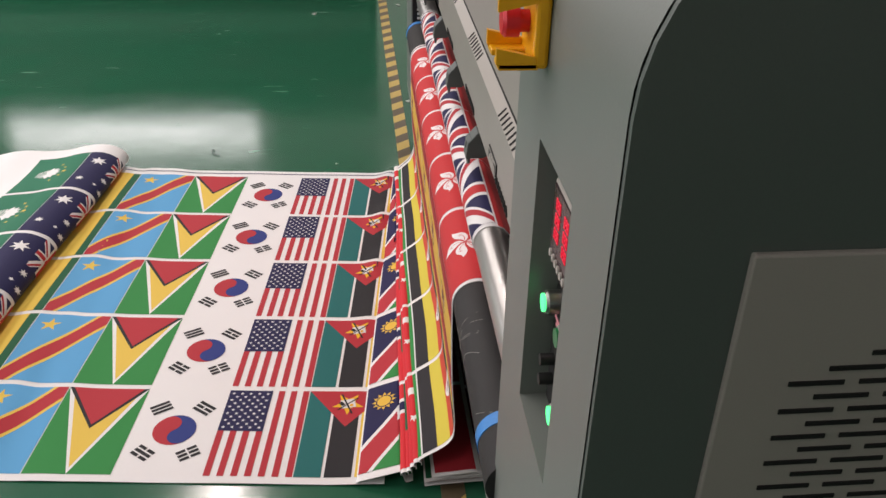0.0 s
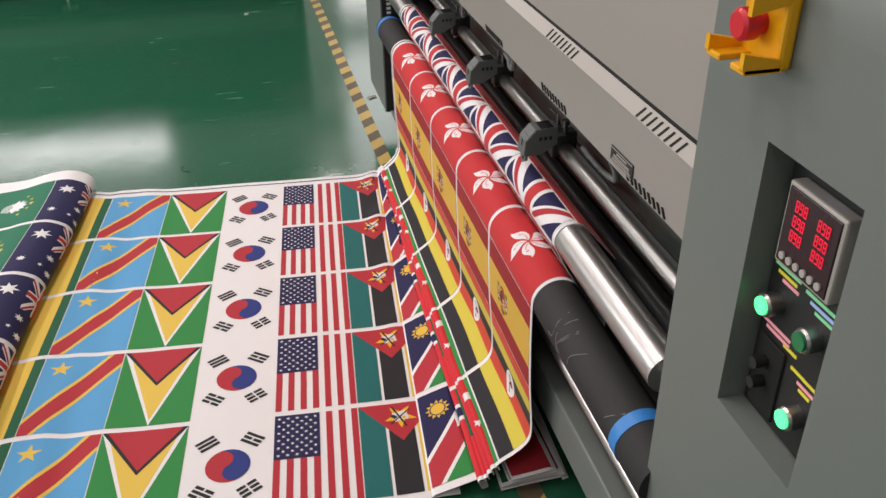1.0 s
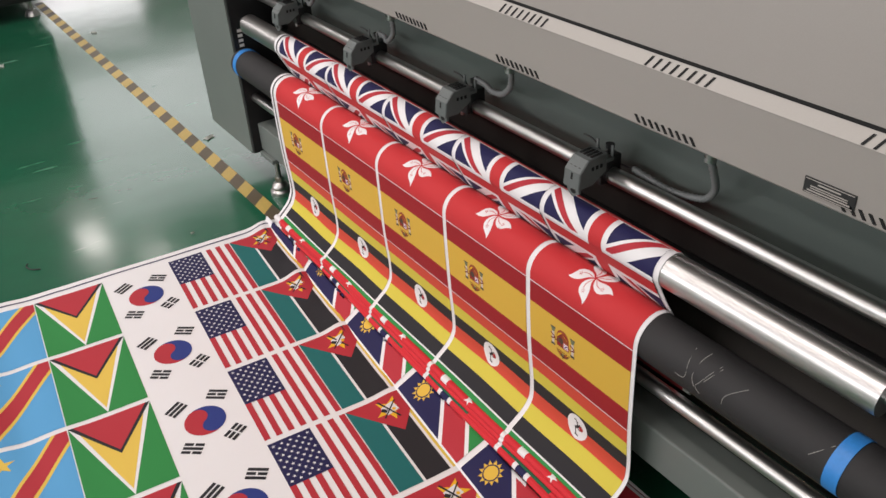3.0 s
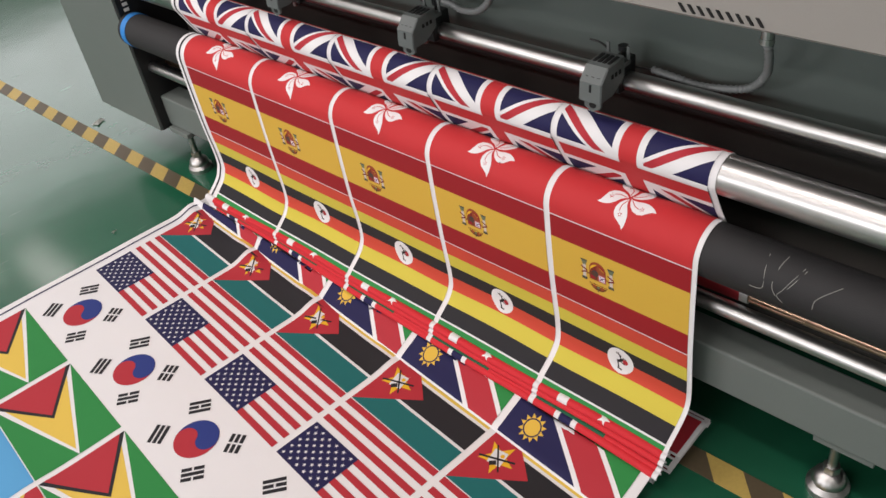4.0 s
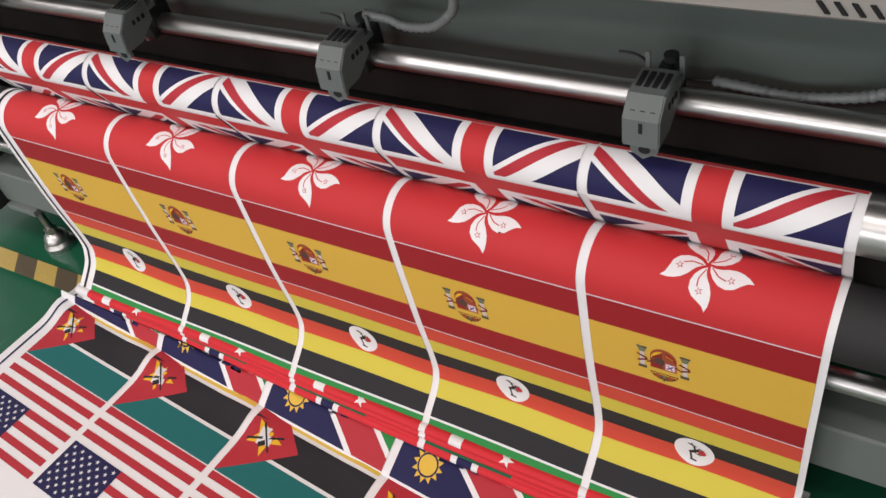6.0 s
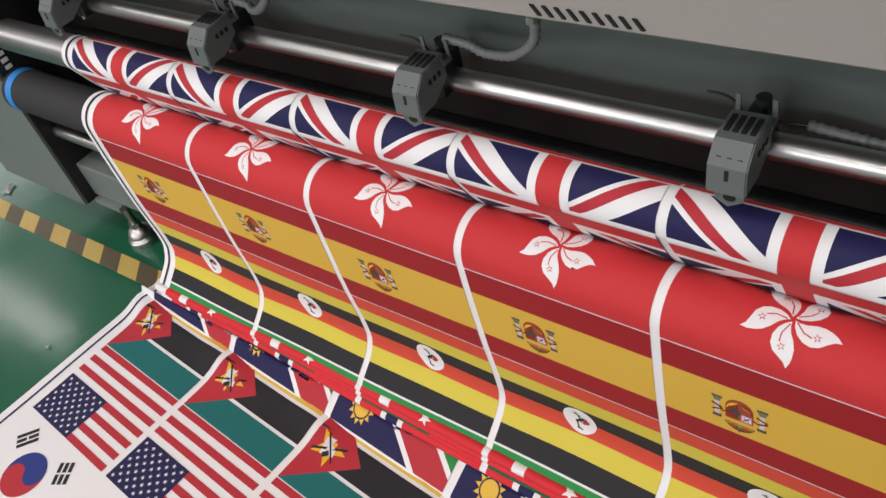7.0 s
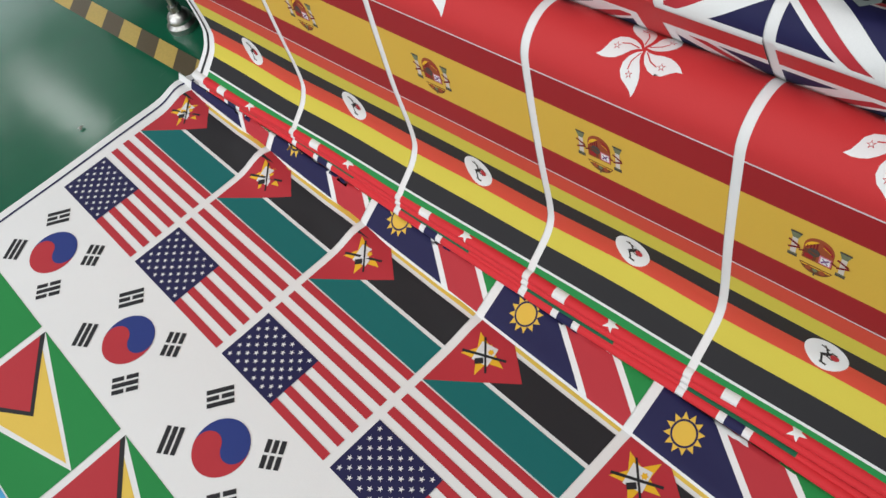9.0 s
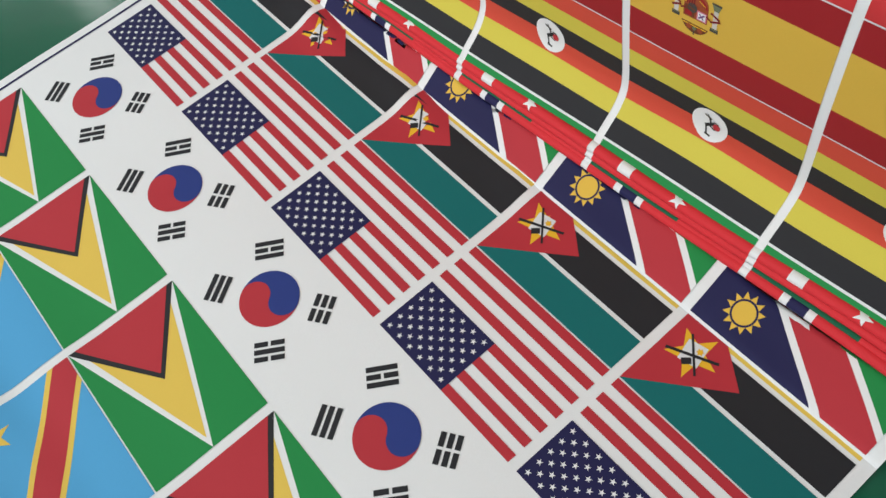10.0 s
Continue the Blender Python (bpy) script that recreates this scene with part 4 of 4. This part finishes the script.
def sheet(name, surface, u0, u1, v0, v1, du, dv, parent, label="", colour="white"):
    """The bare fabric under the prints, with a little thickness."""
    us = sorted({u0, u1} | {k * du for k in range(math.floor(u0 / du) + 1, math.ceil(u1 / du))})
    vs = sorted({v0, v1} | {k * dv for k in range(math.floor(v0 / dv) + 1, math.ceil(v1 / dv))})
    nu, nv = len(us) - 1, len(vs) - 1
    verts, faces = [], []
    for side in (0.0, -0.0012):
        for i in range(nu + 1):
            for k in range(nv + 1):
                p, n = surface(us[i], vs[k])
                verts.append(tuple(p + n * side))
    w, half = nv + 1, (nu + 1) * (nv + 1)
    for i in range(nu):
        for k in range(nv):
            a = i * w + k
            faces.append((a, a + w, a + w + 1, a + 1))
            faces.append((a + half, a + 1 + half, a + w + 1 + half, a + w + half))
    rim = [i * w for i in range(nu + 1)] + [nu * w + k for k in range(1, nv + 1)] + [i * w + nv for i in range(nu - 1, -1, -1)] + [k for k in range(nv - 1, 0, -1)]
    for a, b in zip(rim, rim[1:] + rim[:1]):
        faces.append((b, a, a + half, b + half))
    me = bpy.data.meshes.new(name)
    me.from_pydata(verts, [], faces)
    me.materials.append(CLOTH[colour])
    me.polygons.foreach_set("use_smooth", [True] * len(faces))
    me.update()
    me.set_sharp_from_angle(angle=radians(60))
    ob = new(name, me)
    ob.parent = parent
    ob.matrix_parent_inverse = parent.matrix_world.inverted()
    if label:
        ob["label"] = label
    return ob


def with_normal(point):
    def surface(u, v):
        e = 0.0015
        p = point(u, v)
        n = (point(u + e, v) - point(u - e, v)).cross(point(u, v + e) - point(u, v - e))
        return p, n.normalized()
    return surface


def curve_through(points, step=0.004):
    """(x, z) points as a smooth line, by its length: returns a function of length, and the whole length."""
    pts = [Vector(p) for p in points]
    dense = []
    for i in range(len(pts) - 1):
        p0, p1, p2, p3 = pts[max(i - 1, 0)], pts[i], pts[i + 1], pts[min(i + 2, len(pts) - 1)]
        for s in range(12):
            t = s / 12
            dense.append(0.5 * (2 * p1 + (p2 - p0) * t + (2 * p0 - 5 * p1 + 4 * p2 - p3) * t * t + (3 * p1 - p0 - 3 * p2 + p3) * t ** 3))
    dense.append(pts[-1])
    ls = [0.0]
    for a, b in zip(dense, dense[1:]):
        ls.append(ls[-1] + (b - a).length)
    xs, zs, ls = np.array([p.x for p in dense]), np.array([p.y for p in dense]), np.array(ls)

    def at(q):
        if q < 0:
            return dense[0].x + (dense[0].x - dense[1].x) / ls[1] * -q, dense[0].y + (dense[0].y - dense[1].y) / ls[1] * -q
        if q > ls[-1]:
            d = (dense[-1] - dense[-2]).normalized() * (q - ls[-1])
            return dense[-1].x + d.x, dense[-1].y + d.y
        return float(np.interp(q, ls, xs)), float(np.interp(q, ls, zs))
    return at, float(ls[-1])


def placed(flag, u0, v_top, up=1, wide=1.0):
    """A flag's outlines in fabric coordinates: its hoist at v_top, its top edge at u0."""
    return [(layer, c, [(u0 + up * t, v_top - wide * s) for s, t in p]) for layer, c, p in flag]


fabric = thing("printed_fabric", (0.1, 0.7, 0), "long white fabric printed with flags, draped from rollers to floor", "fabric")
ROWS = [(k + 1) * PITCH - 0.0065 for k in range(5)]
EDGE = [(0, "navy", rect(-9, 0, 9, 0))]


# 1. the part lying flat, up to the fold under the roll
def floor_point(u, v):
    z = 0.004
    ease = max(0.0, min(1.0, (-u - 0.30) / 0.35))
    z += ease * 0.006 * (1 + math.sin(u * 34 + v * 3.5 + 1.2 * math.sin(v * 4)))
    z += 0.007 * math.exp(-((u + 0.535 - 0.02 * math.sin(v * 3.1) - 0.012 * math.sin(v * 11)) / 0.036) ** 2)
    z += 0.0022 * (1 + math.sin(v * 7.1 + u * 3)) * max(0.0, min(1.0, (u - 0.28) / 0.1))
    z += 0.015 * math.exp(-((u - 0.320 - 0.012 * math.sin(v * 20.6)) / 0.034) ** 2) * (0.35 + 0.65 * max(0.0, math.sin(v * 20.6 + 1.3))) * min(1, max(0, v - 0.2))
    z += 0.0006 * math.sin(u * 19 + v * 11)
    return on_floor(u, v, max(z, 0.003))


flat = with_normal(floor_point)
flat_sheet = sheet("flat_sheet", flat, -0.71, 0.40, V0, V1, 0.015, 0.03, fabric)
FLOOR_FLAGS = (("red and white striped flag with starred blue canton", flag_stripes, 0.0), ("white flag with red and blue disc and black bars", flag_circle, -COLUMN), ("green flag with yellow, black and red triangles", flag_arrow, -2 * COLUMN), ("sky-blue flag with red diagonal band and yellow star", flag_diagonal, -3 * COLUMN), ("teal, black and yellow flag with red triangle", flag_emblem, COLUMN))
for kind, make, u0 in FLOOR_FLAGS:
    flag = make()
    for v in ROWS:
        print_mesh("printed_flag", placed(flag, u0 + 0.002, v), flat, 0.015, 0.03, flat_sheet, kind)
flag = flag_bands()
for v in ROWS:
    print_mesh("printed_flag", [(a, c, clipped(p, -0.705, -9, 9, 9)) for a, c, p in placed(flag, -4 * COLUMN + 0.002, v)], flat, 0.015, 0.03, flat_sheet)
print_mesh("edge_line", [(0, "navy", rect(-0.66, 1.545, 0.39, 1.551))], flat, 0.015, 0.03, flat_sheet)

# 2. the rolled and folded far end of the fabric
roll_at, roll_len = curve_through([(-0.695, 0.010), (-0.672, 0.020), (-0.666, 0.042), (-0.680, 0.068), (-0.713, 0.086), (-0.748, 0.092), (-0.808, 0.086), (-0.878, 0.070), (-0.968, 0.060), (-1.078, 0.050), (-1.238, 0.018), (-1.438, 0.006)])


def roll_point(q, v):
    u, z = roll_at(q)
    wob = 0.010 * math.sin(v * 5.2 + 0.6) * min(1, z / 0.05)
    if q > 0.25:
        z += 0.008 * math.sin(v * 9 + q * 12) * min(1, (q - 0.25) * 6) * min(1, z / 0.03)
    return on_floor(u + wob, v, z)


def roll_surface(q, v):
    p, n = with_normal(roll_point)(q, v)
    return p, -n


rolled = sheet("rolled_sheet", roll_surface, 0.0, roll_len, V0 + 0.02, V1 + 0.03, 0.01, 0.03, fabric)
for make, q0 in ((flag_southern, -0.018), (flag_lotus, -0.018 + COLUMN)):
    flag = make()
    for v in ROWS:
        print_mesh("printed_flag", [(a, c, clipped(p, 0.006, -9, 9, 9)) for a, c, p in placed(flag, q0, v + 0.01)], roll_surface, 0.01, 0.03, rolled)
core_at, core_len = curve_through([(-0.685, 0.012), (-0.678, 0.04), (-0.698, 0.066), (-0.748, 0.080), (-0.828, 0.070), (-0.938, 0.045), (-1.038, 0.012)])


def core_surface(q, v):
    p, n = with_normal(lambda a, b: on_floor(*((lambda c: (c[0], b, c[1]))(core_at(a)))))(q, v)
    return p, -n


for i, grow in enumerate((0.035, 0.06)):
    sheet("folded_layer", core_surface, 0.01, core_len - 0.02 - 0.05 * i, V1 - 0.30, V1 + grow - 0.01 * i, 0.02, 0.08, fabric)

# 3. the layer folded forward over the flat part
FOLD_U = 0.339


def fold_point(q, v):
    p = on_floor(FOLD_U, v, 0.0)
    x = p.x + q
    stop = 0.491 + 0.030 * (p.y - 0.7)      # it slips under the first pleat
    z = 0.012 + 0.028 * min(1.0, max(q, 0) / max(0.02, stop - p.x)) + 0.0034 * math.sin(v * 20.6 + 0.8) * min(1, q / 0.04)
    if q < 0.008:
        z -= (0.008 - q) ** 2 * 110
    if x > stop:
        z -= (x - stop) * 0.8
        x = stop + (x - stop) * 0.25
    return Vector((x, p.y - q * 0.087 * max(0.0, 1 - q / 0.2), max(z, 0.009)))


fold = with_normal(fold_point)
fold_sheet = sheet("folded_sheet", fold, 0.0, 0.20, V0, V1, 0.008, 0.03, fabric)
flag = flag_sun()
for v in ROWS:
    print_mesh("printed_flag", [(a, c, clipped(p, 0.003, -9, 0.198, 9)) for a, c, p in placed(flag, 0.004, v)], fold, 0.008, 0.03, fold_sheet, "navy, red and green flag with a golden sun")

# 4. small pleats between the fold and the hanging part
HANG_Y = -0.052       # the hanging part's first row begins here
HP = 0.2918           # and its rows are drawn a little tighter


WIDE = (HP - 0.013) / FL


def pleat(x, z, r, bits, lean=0.0):
    def point(a, y):
        t = a / r
        wave = 0.0025 * math.sin(y * 6 + x * 90)
        return Vector((x + wave + lean * (y - 0.7) - r * math.cos(t), y, z + r * math.sin(t) * 0.85 + 0.0015 * math.sin(y * 13 + x * 50)))
    s = with_normal(point)
    y0, y1 = HANG_Y - 0.004, HANG_Y + 5 * HP + 0.032
    base = sheet("pleat", s, -0.004, math.pi * r + 0.004, y0, y1, r / 5, 0.03, fabric)
    shapes = []
    for k in range(5):
        for y_a, y_b, colour, layer in bits:
            shapes.append((layer, colour, rect(-0.003, HANG_Y + k * HP + y_a, math.pi * r + 0.003, HANG_Y + k * HP + y_b)))
    print_mesh("printed_flag", shapes, s, r / 5, 0.03, base)
    return s, base


A, B = 0.0065, HP - 0.0065
pleat(0.4980, 0.045, 0.0090, [(A, B, "pleat", 0), (0.180, 0.232, "white", 1), (0.192, 0.220, "navy", 2)], 0.031)
pleat(0.5025, 0.0505, 0.0060, [(A, B, "deep", 0), (A, 0.12, "pleat", 1)], 0.025)
pleat(0.5055, 0.0610, 0.0072, [(A, B, "pleat", 0)], 0.018)
s, base = pleat(0.5105, 0.0715, 0.0092, [(A, B, "pleat", 0), (0.214, 0.238, "white", 1)], 0.012)
for k in range(5):
    print_mesh("printed_star", [(2, "white", [(q, HANG_Y + k * HP + 0.132 + y) for q, y in star(0.013, 0.0, 0.014)])], s, 0.0021, 0.03, base)

# 5. the hanging part, over the rubber roller
hang_down = [(0.507, 0.075), (0.522, 0.088), (0.535, 0.097), (0.548, 0.106), (0.560, 0.116), (0.570, 0.128), (0.577, 0.143), (0.579, 0.16), (0.5785, 0.19), (0.575, 0.24), (0.5715, 0.30), (0.569, 0.39), (0.5685, RZ - 0.01)]
over = [(RX + (RR + 0.0014) * math.cos(radians(a)), RZ + (RR + 0.0014) * math.sin(radians(a))) for a in range(176, -1, -8)]
hang_at, hang_len = curve_through(hang_down + over + [(0.668, 0.40), (0.682, 0.36)])
mid = 0.0
while hang_at(mid)[1] < 0.368:
    mid += 0.001
SHRINK = 0.985        # drawn tight, the print is a little shorter here
Q_THREE = mid - SHRINK * FH / 2             # where the three-band flag begins
SIX = 1.06            # the lowest flag sags a little longer
Q_SIX = Q_THREE - SIX * COLUMN
Q_PETAL = Q_THREE + SHRINK * COLUMN


def hang_point(q, y):
    x, z = hang_at(q)
    loose = max(0.0, min(1.0, (0.40 - z) / 0.25)) if q < Q_PETAL + 0.08 else 0.0
    kink = math.exp(-((q - Q_SIX - 0.07) / 0.05) ** 2)
    wave = loose * (0.0018 * math.sin(y * 4.1 + 0.5) + 0.0008 * math.sin(y * 12.7 + z * 20)) + kink * 0.0012 * math.sin(y * 20.6)
    askew = max(0.0, min(1.0, (0.13 - z) / 0.04)) * 0.014 * (y - 0.5) if q < Q_THREE else 0.0
    return Vector((x + wave + askew, y, z))


def hang(q, y):
    p, n = with_normal(hang_point)(q, y)
    return p, n


HY_A, HY_B = HANG_Y - 0.002, HANG_Y + 5 * HP + 0.032
hang_sheet = sheet("hanging_sheet", hang, 0.0, hang_len, HY_A, HY_B, 0.008, 0.03, fabric)
for make, q0, tall, words in ((flag_six, Q_SIX, SIX, "black, yellow and red banded flag with white disc"), (flag_three, Q_THREE, SHRINK, "red and yellow flag with a small crest"), (flag_petals, Q_PETAL, SHRINK, "red flag with a white five-petalled flower")):
    flag = make()
    for k in range(5):
        print_mesh("printed_flag", placed(flag, q0, HANG_Y + (k + 1) * HP - 0.006, tall, WIDE), hang, 0.008, 0.03, hang_sheet, words)
for k in range(5):
    print_mesh("printed_flag", [(0, "green", rect(0.002, HANG_Y + k * HP + A, Q_SIX - 0.004, HANG_Y + k * HP + B)), (0, "deep", rect(Q_PETAL + COLUMN, HANG_Y + k * HP + A, hang_len - 0.004, HANG_Y + k * HP + B))], hang, 0.008, 0.03, hang_sheet)
print_mesh("edge_line", [(0, "black", rect(0.0, HY_B - 0.020, hang_len, HY_B - 0.013))], hang, 0.008, 0.03, hang_sheet)

# 6. the part over the polished bar, going down behind the roller
WRAP = BR + 0.0016
bar_pts = [(0.775, 0.50), (0.735, 0.545), (0.70, 0.586)] + [(BX + WRAP * math.cos(radians(a)), BZ + WRAP * math.sin(radians(a))) for a in range(48, 206, 8)] + [(0.632, 0.545), (0.652, 0.510), (0.672, 0.470), (0.676, 0.42), (0.680, 0.36)]
bar_at, bar_len = curve_through(bar_pts)
top_q = 0.0
while bar_at(top_q)[1] < BZ + WRAP * math.sin(radians(70)):
    top_q += 0.001


def bar_point(q, y):
    x, z = bar_at(q)
    return Vector((x, y, z))


def bar_surface(q, y):
    p, n = with_normal(bar_point)(q, y)
    return p, -n


bar_sheet = sheet("draped_sheet", bar_surface, 0.0, bar_len, HY_A, HY_B, 0.006, 0.4, fabric)
flag = flag_crosses()
for k in range(5):
    v = HANG_Y + 0.003 + (k + 1) * HP - 0.0065
    print_mesh("printed_flag", [(a, c, clipped(p, 0, -9, bar_len - 0.002, 9)) for a, c, p in placed(flag, top_q + 0.004, v, 1, WIDE)], bar_surface, 0.006, 0.4, bar_sheet, "blue flag with red and white crosses")
    print_mesh("printed_flag", [(0, "hkred", rect(0.002, v - FL, top_q, v))], bar_surface, 0.006, 0.4, bar_sheet)
print_mesh("edge_line", [(0, "black", rect(0.0, HY_B - 0.020, bar_len, HY_B - 0.013))], bar_surface, 0.006, 0.5, bar_sheet)

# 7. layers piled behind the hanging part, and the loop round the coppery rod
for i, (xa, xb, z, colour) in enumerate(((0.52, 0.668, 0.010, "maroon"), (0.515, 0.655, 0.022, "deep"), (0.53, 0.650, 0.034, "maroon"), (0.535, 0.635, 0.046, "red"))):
    at, length = curve_through([(xa, z - 0.004), (xa + 0.05, z), (xb - 0.02, z + 0.003), (xb, z + 0.001), (xb + 0.004, z - 0.004), (xb - 0.01, z - 0.007)])

    def pile_point(q, y, at=at, i=i):
        x, zz = at(q)
        return Vector((x + 0.004 * math.sin(y * 7 + i), y - 0.006 * i * 0.5, zz + 0.002 * math.sin(y * 9 + 2 * i)))
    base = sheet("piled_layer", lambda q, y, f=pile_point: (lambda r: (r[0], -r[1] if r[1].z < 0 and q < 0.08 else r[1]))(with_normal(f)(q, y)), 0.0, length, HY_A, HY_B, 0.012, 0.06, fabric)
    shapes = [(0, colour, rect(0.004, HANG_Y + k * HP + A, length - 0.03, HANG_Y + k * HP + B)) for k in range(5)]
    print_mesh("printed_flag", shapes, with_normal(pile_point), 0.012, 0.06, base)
loop_pts = [(0.668, 0.46), (0.671, 0.39)] + [(0.685 + 0.0125 * math.cos(radians(a)), 0.346 + 0.0125 * math.sin(radians(a))) for a in range(190, 361, 17)] + [(0.698, 0.39), (0.70, 0.45)]
loop_at, loop_len = curve_through(loop_pts)


def loop_point(q, y):
    x, z = loop_at(q)
    return Vector((x, y, z))


def loop_surface(q, y):
    p, n = with_normal(loop_point)(q, y)
    return p, -n


loop_sheet = sheet("looped_sheet", loop_surface, 0.0, loop_len, HY_A - 0.04, HY_B, 0.008, 0.4, fabric)
for k in range(5):
    print_mesh("printed_flag", [(0, "red", rect(0.002, HANG_Y + k * HP + A - (0.034 if k == 0 else 0), loop_len - 0.002, HANG_Y + k * HP + B))], loop_surface, 0.008, 0.4, loop_sheet)
